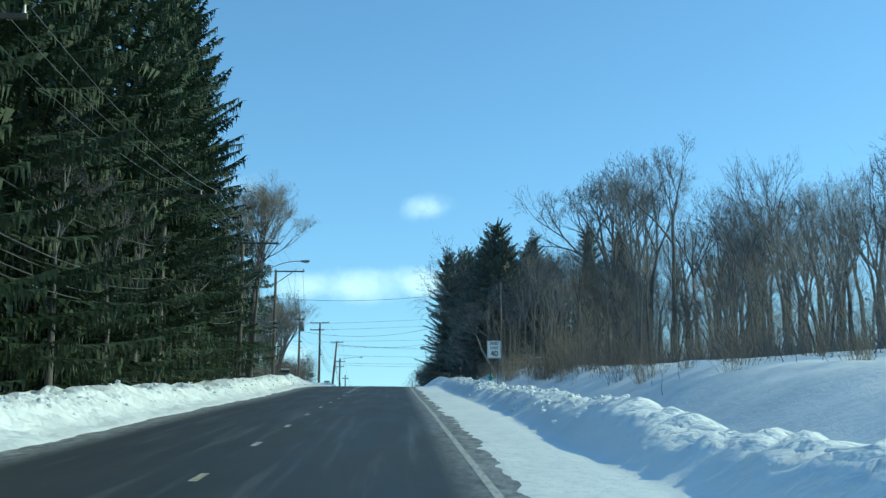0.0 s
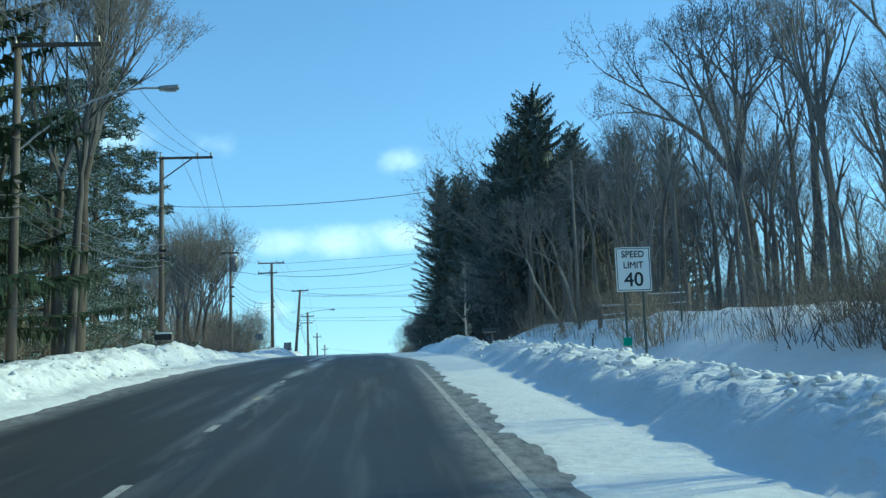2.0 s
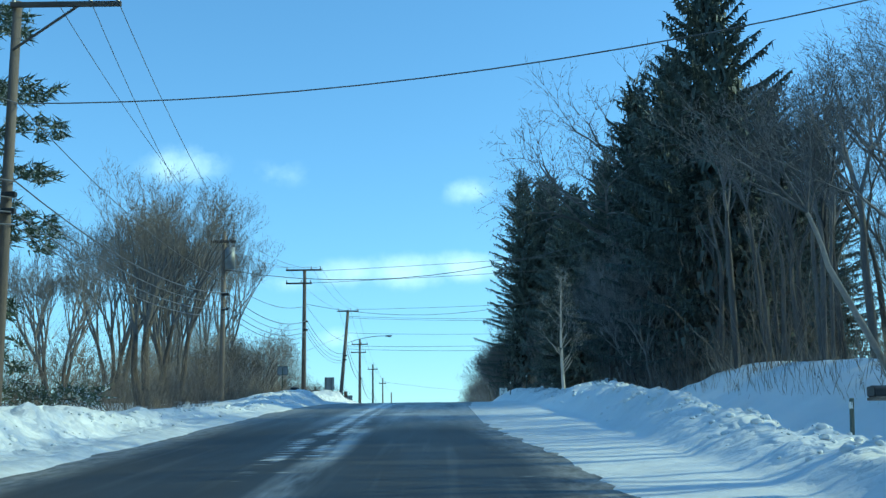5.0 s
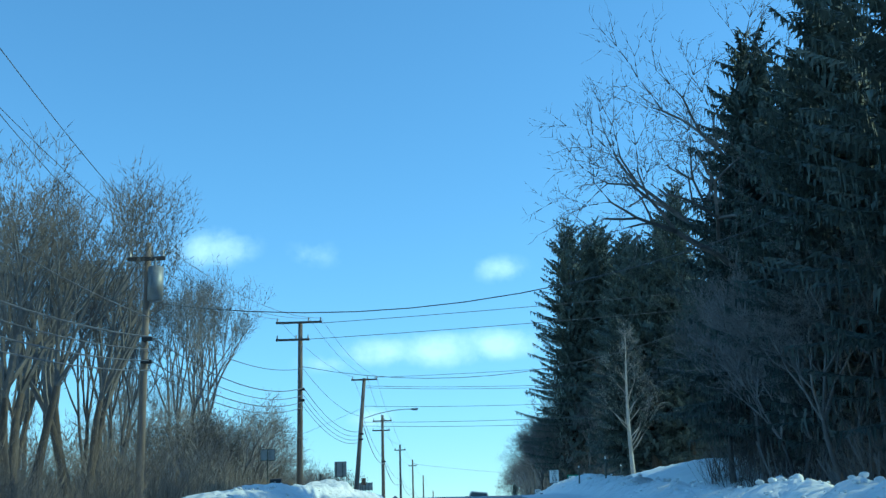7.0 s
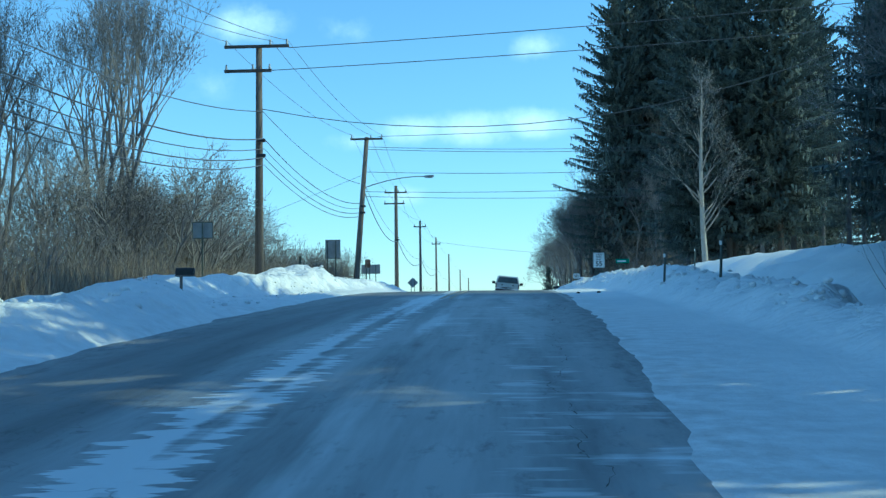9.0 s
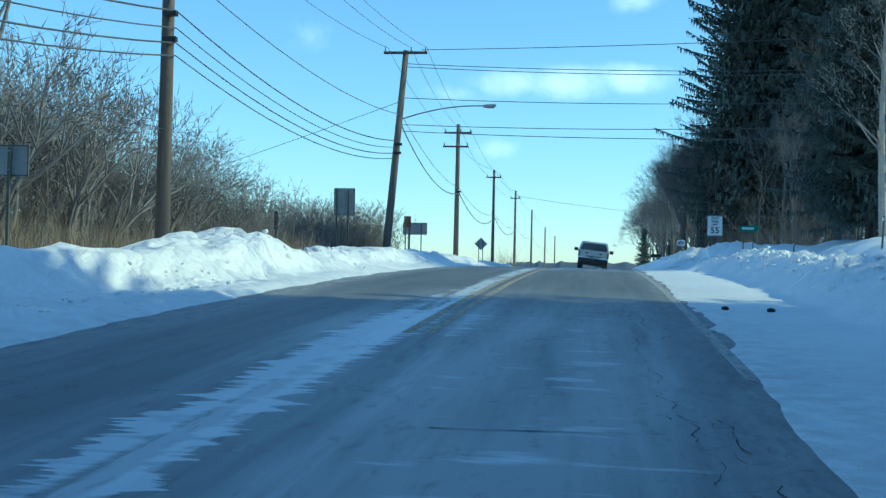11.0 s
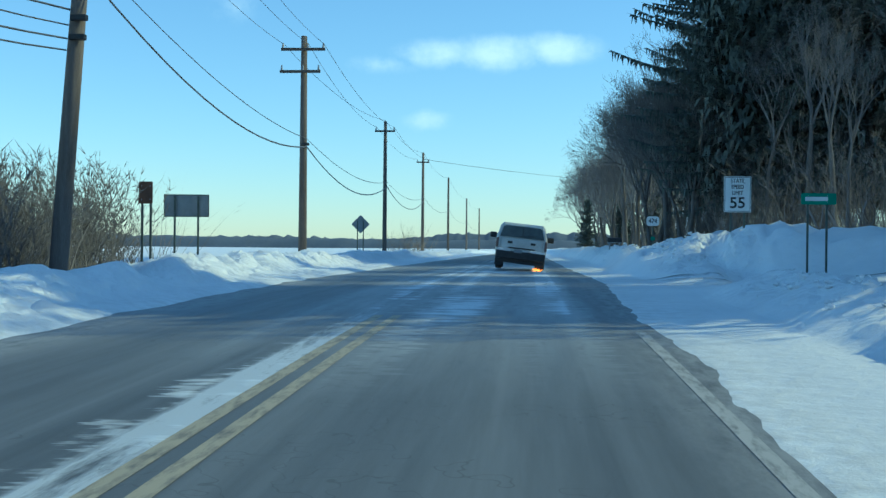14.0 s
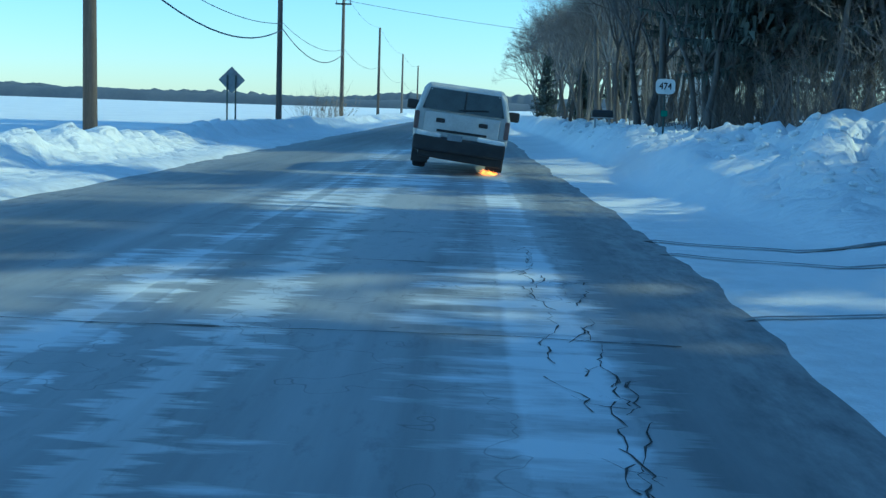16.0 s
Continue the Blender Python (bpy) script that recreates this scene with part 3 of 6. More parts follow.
def build_ground():
    xs = np.unique(np.r_[-np.geomspace(14, 1500, 34)[::-1], np.arange(-14, -9.4, 0.5), np.arange(-9.4, -5, 0.2), np.arange(-5, 0.2, 0.8), np.arange(0.2, 2.1, 0.09), np.arange(2.1, 7.0, 0.17),
                         np.arange(7.0, 14, 0.5), np.geomspace(14, 1500, 34)].round(3))
    ys = np.unique(np.r_[-np.geomspace(45, 400, 10)[::-1], np.arange(-45, -16, 0.8), np.arange(-16, 215, 0.34), np.arange(215, 330, 1.2), np.geomspace(330, 2600, 30)].round(3))
    v, f = sheet(xs, ys, ground_z)
    tagged(mesh_object("ground", v, f, SNOW, smooth_shade=True), "snow-covered verge, fields and wooded slope beside the road", "snow ground", kind="structure")
    ys = np.r_[np.arange(-60, 215, 1.0), np.arange(215, 520, 4.0)]
    xs = np.array([ROAD_L - 0.6, -4.2, CENTRE, -0.5, ROAD_R])
    v, f = sheet(xs, ys, lambda x, y: road_z(y) + 0.03 - 0.006 * np.abs(x - CENTRE))
    tagged(mesh_object("road", v, f, ASPHALT, smooth_shade=True), "salt-stained grey asphalt road with blown snow", "road", kind="structure")


def stripe(name, x, y0, y1, width, mat, label):
    ys = np.arange(y0, y1 + 0.01, min(1.0, y1 - y0))
    v, f = sheet(np.array([x - width / 2, x + width / 2]), ys, lambda px, py: road_z(py) + 0.034 - 0.006 * np.abs(px - CENTRE))
    return tagged(mesh_object(name, v, f, mat), label, "road marking", kind="structure")


build_ground()
stripe("edge_line", LINE_R, -55, 62, 0.11, PAINT_WHITE, "worn white painted edge line on the asphalt")
stripe("edge_line", LINE_R, 124, 158, 0.13, PAINT_WHITE, "worn white painted edge line on the asphalt")
for side in (-0.13, 0.13):
    stripe("centre_line", CENTRE + 0.14 + side, 127, 160.5, 0.13, PAINT_YELLOW, "worn yellow painted centre line on the asphalt")
for k in range(17):
    stripe("centre_dash", CENTRE + 0.05, -42 + 5.9 * k, -40.3 + 5.9 * k, 0.11, PAINT_YELLOW if k % 3 == 0 else PAINT_WHITE, "faded painted dash on the asphalt")


def road_crack(x0, y0, y1, seed):
    """A tar-dark crack along the lane, broken into jagged lengths with side branches."""
    rg = random.Random(seed)
    verts, faces = [], []

    def length_of(x, y, stop, lean):
        n = 0
        while y < stop:
            w = 0.0015 + 0.0065 * rg.random() ** 2
            z = float(road_z(y)) + 0.035 - 0.006 * abs(x - CENTRE)
            verts.extend([(x - w, y - lean * w, z), (x + w, y + lean * w, z)])
            k = len(verts) // 2 - 1
            if n:
                faces.append((2 * k - 2, 2 * k - 1, 2 * k + 1, 2 * k))
            x += lean * 0.09 + rg.uniform(-0.045, 0.045)
            y += rg.uniform(0.03, 0.15)
            n += 1
        return x

    x, y = x0, y0
    while y < y1:
        stop = min(y1, y + rg.uniform(0.25, 1.1))
        end = length_of(x, y, stop, rg.uniform(-0.15, 0.15))
        if rg.random() < 0.5:
            length_of(x + rg.uniform(-0.05, 0.05), y + 0.1, y + rg.uniform(0.25, 0.45), rg.choice((-1.1, 1.1)))
        x = 0.55 * end + 0.45 * x0 + rg.uniform(-0.09, 0.09)
        y = stop + rg.choice((-0.2, 0.05, 0.25, 0.5))
    tagged(mesh_object("road_crack", verts, faces, TAR), "dark ragged crack in the asphalt", "road crack", kind="structure")


for k, (x, a, b) in enumerate(((0.25, 98, 112), (0.5, 114, 133), (0.8, 116, 122), (0.45, 166.5, 170.6), (0.38, 171.4, 175.2), (0.58, 167.5, 169.2), (0.33, 172.0, 173), (0.52, 166.8, 172.5), (0.42, 168.5, 174.5), (0.3, 129, 136), (0.75, 127, 133))):
    road_crack(x, a, b, 40 + k)


def cross_joint(y0, x0, x1, seed):
    """A crack straight across the carriageway."""
    rg = random.Random(seed)
    verts, faces = [], []
    xs = np.arange(x0, x1, 0.22)
    for k, px in enumerate(xs):
        py, w = y0 + 0.05 * math.sin(px * 1.7 + seed) + rg.uniform(-0.02, 0.02), 0.004 + 0.016 * rg.random() ** 2
        z = float(road_z(py)) + 0.0355 - 0.006 * abs(px - CENTRE)
        verts += [(px, py - w, z), (px, py + w, z)]
        if k:
            faces.append((2 * k - 2, 2 * k, 2 * k + 1, 2 * k - 1))
    tagged(mesh_object("road_crack", verts, faces, TAR), "dark crack straight across the asphalt", "road crack", kind="structure")


for k, (y, a, b) in enumerate(((175.5, -4.6, 1.3), (170.1, -4.4, 1.2), (181.5, -3.5, 1.0), (173.2, -2.4, -0.3), (165.7, -3.6, 1.0), (162.6, -2.2, 1.2), (121.2, -1.1, 0.3), (130.8, -3.2, 0.9))):
    cross_joint(y, a, b, 70 + k)


def tyre_rut(points, width):
    """A bare wheel track in the packed snow of the side road."""
    verts, faces = [], []
    n = 40
    (xa, ya), (xb, yb), (xc, yc) = points
    for k in range(n + 1):
        t = k / n
        px = (1 - t) ** 2 * xa + 2 * t * (1 - t) * xb + t * t * xc
        py = (1 - t) ** 2 * ya + 2 * t * (1 - t) * yb + t * t * yc
        w = width * (0.6 + 0.7 * float(value_noise(np.array(k * 0.6), np.array(ya), 5)))
        for d in (-w, w):
            verts.append((px, py + d, float(ground_z(px, py + d)) + 0.02))
        if k:
            faces.append((2 * k - 2, 2 * k - 1, 2 * k + 1, 2 * k))
    tagged(mesh_object("tyre_rut", verts, faces, ASPHALT), "dark wheel track worn in packed snow", "wheel track", kind="structure")


for pts, w in ((((1.7, 175.6), (4.0, 173.6), (13.0, 172.6)), 0.05), (((1.6, 174.6), (4.0, 172.4), (13.0, 171.2)), 0.04), (((1.6, 171.0), (3.0, 171.6), (13.0, 170.6)), 0.03)):
    tyre_rut(pts, w)

# ---- trees ----
def tubes(segments):
    """One mesh of tapered tubes, each (start, end, radius, end radius, sides)."""
    verts, faces = [], []
    for a, b, ra, rb, n in segments:
        d = b - a
        if d.length < 1e-6:
            continue
        d.normalize()
        s = d.orthogonal().normalized()
        t = d.cross(s)
        base = len(verts)
        if n == 1:
            verts += [a + s * ra, a - s * ra, b + t * rb]
            faces.append((base, base + 1, base + 2))
            continue
        for p, r in ((a, ra), (b, rb)):
            for k in range(n):
                w = 2 * math.pi * k / n
                verts.append(p + (s * math.cos(w) + t * math.sin(w)) * r)
        for k in range(n):
            j = (k + 1) % n
            faces.append((base + k, base + j, base + n + j, base + n + k))
    return verts, faces


def stem(points, radii, n=7):
    """One unbroken tapering trunk."""
    verts, faces = [], []
    for k, (p, r) in enumerate(zip(points, radii)):
        d = (points[min(k + 1, len(points) - 1)] - points[max(k - 1, 0)]).normalized()
        s = d.cross(Vector((0, 1, 0.01))).normalized()
        t = d.cross(s)
        verts += [p + (s * math.cos(6.2832 * j / n) + t * math.sin(6.2832 * j / n)) * r for j in range(n)]
        if k:
            b = (k - 1) * n
            faces += [(b + j, b + (j + 1) % n, b + n + (j + 1) % n, b + n + j) for j in range(n)]
    return verts, faces


def mesh_of(name, verts, faces, mat):
    me = bpy.data.meshes.new(name)
    me.from_pydata([tuple(v) for v in verts], [], faces)
    me.materials.append(mat)
    me.update()
    return me


def thing(name, label, category, group="", place=None):
    ob = new(name)
    ob.empty_display_size = 0.2
    if place:
        ob.location = place
    return tagged(ob, label, category, group)


def linked(name, me, parent, label=""):
    ob = new(name, me)
    ob.parent = parent
    return tagged(ob, label)


def fork(rng, out, p, d, length, r, level, top, up, angle):
    """Grows one limb of a bare tree, which bends, carries twigs and forks at its end."""
    n = 3 if level == 0 else 2
    q, way = p.copy(), d.copy()
    sides = 5 if level < 2 else 4 if level == 2 else 3 if level < top - 2 else 1
    for k in range(n):
        way = (way + Vector((rng.gauss(0, 1), rng.gauss(0, 1), rng.gauss(0, 0.7) + up)) * 0.09).normalized()
        nxt = q + way * length / n
        ra, rb = r * (1 - 0.3 * k / n), r * (1 - 0.3 * (k + 1) / n)
        out.append((q, nxt, max(ra, 0.011), max(rb, 0.009), sides, level))
        if level >= 1 and rng.random() < (0.45 if level < top - 2 else 1.0):
            turn_twig(rng, out, q.lerp(nxt, rng.random()), way, max(0.35, length * rng.uniform(0.35, 0.6)), 2)
        q = nxt
    if level == top:
        for _ in range(2):
            turn_twig(rng, out, q, way, length * rng.uniform(0.5, 0.9), 1)
        return
    count = rng.choice((3, 3, 4)) if level == 0 else rng.choice((2, 2, 3))
    start = rng.uniform(0, 6.283)
    for k in range(count):
        axis = way.orthogonal().normalized()
        axis.rotate(Matrix.Rotation(start + 6.283 * k / count + rng.uniform(-0.5, 0.5), 3, way))
        turn = angle * rng.uniform(0.55, 1.25) * (0.5 if k == 0 else 1.0)
        side = (way * math.cos(turn) + axis * math.sin(turn)).normalized()
        fork(rng, out, q, side, length * rng.uniform(0.66, 0.88) * (1.08 if k == 0 else 0.95), r * (0.62 if k else 0.7), level + 1, top, up, angle)


def turn_twig(rng, out, p, way, length, n):
    """A fine side twig of one or two blades."""
    axis = way.orthogonal().normalized()
    axis.rotate(Matrix.Rotation(rng.uniform(0, 6.283), 3, way))
    turn = rng.uniform(0.4, 1.0)
    d = (way * math.cos(turn) + axis * math.sin(turn)).normalized()
    q = p + d * length * 0.6
    out.append((p, q, 0.011, 0.007, 1, 9))
    for _ in range(n):
        e = (d + Vector((rng.gauss(0, 1), rng.gauss(0, 1), rng.gauss(0.4, 0.8))) * 0.4).normalized()
        out.append((q, q + e * length * rng.uniform(0.4, 0.8), 0.010, 0.005, 1, 9))


def bare_tree_meshes(seed, height, stems=1, spread=0.15, top=6, thick=0.16, up=0.4, angle=0.5, bole=0.3, bark=None, twig=None):
    rng = random.Random(seed)
    out = []
    trunks, spans = [], []
    for k in range(stems):
        first = len(out)
        w = 6.283 * k / stems + rng.uniform(-0.4, 0.4)
        d = Vector((math.cos(w) * spread, math.sin(w) * spread, 1)).normalized()
        p = Vector((math.cos(w), math.sin(w), 0)) * 0.35 * (stems > 1) + Vector((0, 0, -0.4))
        r = thick / math.sqrt(stems) * rng.uniform(0.85, 1.15)
        q = p + d * height * bole * rng.uniform(0.8, 1.2)
        out.append((p, q, r * 1.3, r, 7, 0))
        fork(rng, out, q, d, height * (1 - bole) * 0.26, r * 0.95, 0, top, up, angle)
        spans.append((first, len(out)))
    grow = height / max(s[1].z for s in out)
    for first, last in spans:
        own = [(s[0] * grow, s[1] * grow, s[2], s[3]) for s in out[first:last] if s[5] == 0]
        trunks.append(mesh_of("trunk", *stem([own[0][0]] + [s[1] for s in own], [own[0][2]] + [s[3] for s in own], 10), bark or BARK))
        trunks[-1].polygons.foreach_set("use_smooth", [True] * len(trunks[-1].polygons))
    crown = [(s[0] * grow, s[1] * grow, s[2], s[3], s[4]) for s in out if s[5] > 0]
    return trunks, mesh_of("crown", *tubes(crown), twig or TWIG)


def spine_tree_meshes(seed, height, mat):
    """A bare tree with one straight trunk and many limbs rising off it."""
    rng = random.Random(seed)
    out, spine = [], []
    for k in range(9):
        f = k / 8
        spine.append(Vector((0.12 * math.sin(3 * f + seed), 0.1 * math.sin(4 * f), -0.4 + (height + 0.4) * f)))
    z = 0.16
    while z < 0.95:
        k = min(7, int(z * 8))
        p = spine[k].lerp(spine[k + 1], z * 8 - k)
        w, tilt = rng.uniform(0, 6.283), rng.uniform(0.75, 1.15) - 0.4 * z
        d = Vector((math.cos(w) * math.sin(tilt), math.sin(w) * math.sin(tilt), math.cos(tilt)))
        fork(rng, out, p, d, height * (0.05 + 0.115 * (1 - z)), 0.06 * (1.2 - z), 2, 5, 0.9, 0.45)
        z += rng.uniform(0.018, 0.04)
    trunk = mesh_of("trunk", *stem(spine, [0.19 * (1 - 0.9 * k / 8) for k in range(9)]), mat)
    return [trunk], mesh_of("crown", *tubes([q[:5] for q in out]), mat)


def leaf_cards(items):
    """Blades: narrow folded diamonds from (root, way, side, length, width)."""
    verts, faces = [], []
    for p, d, s, length, width in items:
        b = len(verts)
        m = p + d * length * 0.45
        lift = d.cross(s) * width * 0.35
        verts += [p, m + s * width * 0.5 - lift, p + d * length, m - s * width * 0.5 - lift]
        faces += [(b, b + 1, b + 2), (b, b + 2, b + 3)]
    return verts, faces


def teeth(items):
    """Needle blades: one slim triangle each, from (base, base end, tip)."""
    verts, faces = [], []
    for a, b, c in items:
        k = len(verts)
        verts += [a, b, c]
        faces.append((k, k + 1, k + 2))
    return verts, faces


def spruce_meshes(seed, height, radius, mat, spacing=0.6, clear=0.05, droop=0.3, per=10, step=0.17, ragged=0.4, power=0.78, inner=14):
    """Spruce: whorls of uneven drooping boughs, each a ragged toothed fan hung with short fringes."""
    rng = random.Random(seed)
    limbs, blades = [], []
    limbs.append((Vector((0, 0, -0.4)), Vector((0, 0, height * 0.5)), height * 0.008 + 0.04, height * 0.006 + 0.02, 7))
    limbs.append((Vector((0, 0, height * 0.5)), Vector((0, 0, height)), height * 0.006 + 0.02, 0.012, 6))
    up = Vector((0, 0, 1))

    def bough(p, out, length, slope, full):
        side = Vector((-out.y, out.x, 0))
        m = max(3, int(length / step))
        bend = rng.uniform(-0.25, 0.25)
        pts = []
        for j in range(m + 1):
            t = j / m
            pts.append(p + out * length * t + side * bend * length * t * t * 0.4 + up * (slope * length * t + 0.2 * length * t * t))
        limbs.append((p, pts[m // 2], 0.035, 0.02, 1))
        for j in range(m):
            t = (j + 0.5) / m
            if t < 0.14 and full > 0.35:
                continue
            a, b = pts[j], pts[j + 1]
            wide = (0.16 + 0.62 * full * (1 - t) ** 0.8) * min(1.0, length * 0.6)
            for sgn in (-1, 1):
                w = wide * rng.uniform(0.55, 1.25)
                tip = a.lerp(b, rng.random()) + side * sgn * w + out * w * rng.uniform(0.3, 0.9) - up * w * rng.uniform(0.1, 0.65)
                blades.append((a - out * 0.05, b, tip))
                root = a.lerp(b, rng.random()) + side * sgn * w * rng.uniform(0.0, 0.7) - up * w * 0.1
                blades.append((root, root + out * step * 0.45, root + out * rng.uniform(-0.05, 0.15) + side * rng.uniform(-0.08, 0.08) - up * rng.uniform(0.18, 0.5)))
        blades.append((pts[m] - side * 0.05, pts[m] + side * 0.05, pts[m] + out * 0.25 + up * 0.04))

    z = height * clear
    while z < height - 0.15:
        f = (z - height * clear) / (height * (1 - clear))
        low = min(1.0, 0.6 + f * 5) if clear > 0.06 else 1.0
        reach = radius * low * (1 - f) ** power * rng.uniform(0.8, 1.12) + 0.2
        n = max(4, int(per * (0.5 + 0.55 * (1 - f))))
        turn = rng.uniform(0, 6.283)
        for k in range(n):
            w = turn + 6.283 * k / n + rng.uniform(-0.3, 0.3)
            length = reach * (1 - rng.random() ** 1.6 * ragged)
            bough(Vector((0, 0, z + rng.uniform(-0.5, 0.5))), Vector((math.cos(w), math.sin(w), 0)), length, 0.5 * f - droop * (1 - f) + rng.uniform(-0.24, 0.24), 0.35 + 0.65 * (1 - f))
        z += spacing * rng.uniform(0.75, 1.25) * (1 - 0.35 * f)
    for _ in range(int(height * inner * 1.6 * (1 - clear))):
        # shaded inner foliage close to the trunk
        f = 0.95 * rng.random() ** 1.1
        w = rng.uniform(0, 6.283)
        out = Vector((math.cos(w), math.sin(w), 0))
        p = Vector((0, 0, height * (clear + (1 - clear) * f))) + out * radius * (1 - f) ** power * rng.uniform(0.15, 0.5)
        side = Vector((-out.y, out.x, 0))
        for _ in range(3):
            q = p + side * rng.uniform(-0.5, 0.5) + up * rng.uniform(-0.3, 0.3)
            blades.append((q, q + side * rng.uniform(0.14, 0.26), q + side * rng.uniform(-0.3, 0.4) - up * rng.uniform(0.3, 0.75)))
    return mesh_of("trunk", *tubes(limbs), CONIFER_BARK), mesh_of("crown", *teeth(blades), mat)


def pine_meshes(seed, height, radius, mat=None, clear=0.07, airy=1.0):
    """White pine: uneven tiers of long limbs that end in plumes of needles."""
    rng = random.Random(seed)
    limbs, cards = [], []
    up = Vector((0, 0, 1))
    limbs.append((Vector((0, 0, -0.4)), Vector((0, 0, height * 0.6)), 0.26, 0.13, 8))
    limbs.append((Vector((0, 0, height * 0.6)), Vector((0.2, 0.1, height)), 0.13, 0.02, 6))
    z = height * clear
    while z < height:
        f = z / height
        n = rng.randint(6, 8) if airy == 1.0 else rng.randint(5, 7)
        turn = rng.uniform(0, 6.283)
        for k in range(n):
            w = turn + 6.283 * k / n + rng.uniform(-0.4, 0.4)
            out = Vector((math.cos(w), math.sin(w), 0))
            side = Vector((-out.y, out.x, 0))
            length = radius * (1.05 - f) ** 0.6 * rng.uniform(0.55, 1.15)
            p = Vector((0, 0, z + rng.uniform(-0.3, 0.3)))
            rise = rng.uniform(-0.3, 0.15) + 0.4 * f
            q = p
            m = max(3, int(length / 0.42))
            for j in range(m):
                t = (j + 1) / m
                nxt = p + out * length * t + up * rise * length * t * t + side * rng.uniform(-0.1, 0.1)
                limbs.append((q, nxt, 0.05 * (1 - t) + 0.012, 0.05 * (1 - t) + 0.008, 3))
                q = nxt
                if t < 0.28 * airy:
                    continue
                for _ in range(4):
                    tip = nxt + side * rng.uniform(-0.65, 0.65) * (0.5 + t) + up * rng.uniform(-0.15, 0.25)
                    for _ in range(16):
                        d = (out * 0.4 + Vector((rng.uniform(-1, 1), rng.uniform(-1, 1), rng.uniform(-0.6, 0.9)))).normalized()
                        o = d.orthogonal().normalized() * 0.034
                        q = tip + Vector((rng.gauss(0, 0.09), rng.gauss(0, 0.09), rng.gauss(0, 0.05)))
                        cards.append((q - o, q + o, q + d * rng.uniform(0.22, 0.42)))
        z += rng.uniform(0.5, 0.85) * airy
    return mesh_of("trunk", *tubes(limbs), CONIFER_BARK), mesh_of("crown", *teeth(cards), mat or PINE)


def shrub_mesh(seed, height, width, stems, mat, fork=True, r=0.012):
    rng = random.Random(seed)
    segs = []
    for _ in range(stems):
        p = Vector((rng.gauss(0, width * 0.2), rng.gauss(0, width * 0.2), -0.15))
        d = Vector((p.x / width * 1.6 + rng.uniform(-0.4, 0.4), p.y / width * 1.6 + rng.uniform(-0.4, 0.4), 1.1)).normalized()
        n, length = 4, height * rng.uniform(0.55, 1.1)
        for k in range(n):
            d = (d + Vector((rng.uniform(-1, 1), rng.uniform(-1, 1), rng.uniform(-0.5, 0.4))) * 0.2).normalized()
            q = p + d * length / n
            segs.append((p, q, r * (1.15 - k / n), r * (1.15 - (k + 1) / n) + 0.002, 3))
            if fork and k:
                for _ in range(3):
                    e = (d + Vector((rng.uniform(-1, 1), rng.uniform(-1, 1), rng.uniform(-0.2, 1))) * 0.9).normalized()
                    m = q + e * length * rng.uniform(0.12, 0.3)
                    segs.append((q, m, r * 0.6, r * 0.3, 1))
                    e2 = (e + Vector((rng.uniform(-1, 1), rng.uniform(-1, 1), rng.uniform(-0.3, 1))) * 0.7).normalized()
                    segs.append((m, m + e2 * length * rng.uniform(0.08, 0.2), r * 0.5, r * 0.25, 1))
            p = q
    return mesh_of("crown", *tubes(segs), mat)


BARE = [bare_tree_meshes(11 + k, h, st, sp, 6, th, u, an, bo) for k, (h, st, sp, th, u, an, bo) in enumerate((
    (15, 1, 0.04, 0.15, 0.7, 0.42, 0.3), (17, 1, 0.05, 0.17, 0.9, 0.38, 0.35), (14, 2, 0.12, 0.18, 0.7, 0.42, 0.2), (16, 1, 0.06, 0.14, 0.8, 0.45, 0.4), (12, 3, 0.16, 0.2, 0.7, 0.45, 0.15)))]
MAPLE = bare_tree_meshes(71, 18, 1, 0.03, 8, 0.36, 0.3, 0.56, 0.3)
TWIN_MAPLE = bare_tree_meshes(72, 15, 2, 0.03, 7, 0.25, 1.0, 0.36, 0.3, CONIFER_BARK)
BACK = [bare_tree_meshes(21 + k, h, 1, 0.04, 5, 0.16, 0.7, 0.4, 0.35) for k, h in enumerate((15, 17, 14))]
BIG_MAPLE = bare_tree_meshes(74, 21, 1, 0.05, 7, 0.34, 0.1, 0.7, 0.3)
PALE = spine_tree_meshes(91, 10.0, PALE_TWIG)
SLANT = bare_tree_meshes(95, 8, 2, 0.16, 5, 0.085, 0.3, 0.5, 0.35, PALE_TWIG, TWIG)
VASE = [bare_tree_meshes(86 + k, 11.6, 4, 0.17, 6, 0.28, 1.3, 0.38, 0.17, CONIFER_BARK, TWIG) for k in range(2)]
ROUND = [bare_tree_meshes(121 + k, h, 2, 0.12, 7, 0.24, 0.5, 0.5, 0.14, BARK, FROSTED) for k, h in enumerate((14, 12.5))]
SLIM = [bare_tree_meshes(141 + k, 9, 1, 0.06, 3, 0.1, 0.9, 0.35, 0.5) for k in range(2)]
POPLAR = bare_tree_meshes(83, 15, 3, 0.09, 6, 0.22, 1.6, 0.34, 0.22)
THICKET = [bare_tree_meshes(101 + k, h, 8, 0.5, 4, 0.16, 0.2, 0.6, 0.12, FROSTED, FROSTED) for k, h in enumerate((5.4, 4.6, 6.0))]
SPRUCES = [spruce_meshes(31, 20, 4.4, SPRUCE), spruce_meshes(32, 20, 5.0, SPRUCE, power=0.62), spruce_meshes(33, 17, 3.9, SPRUCE), spruce_meshes(34, 20, 4.6, SPRUCE, spacing=0.95, per=8, step=0.3)]
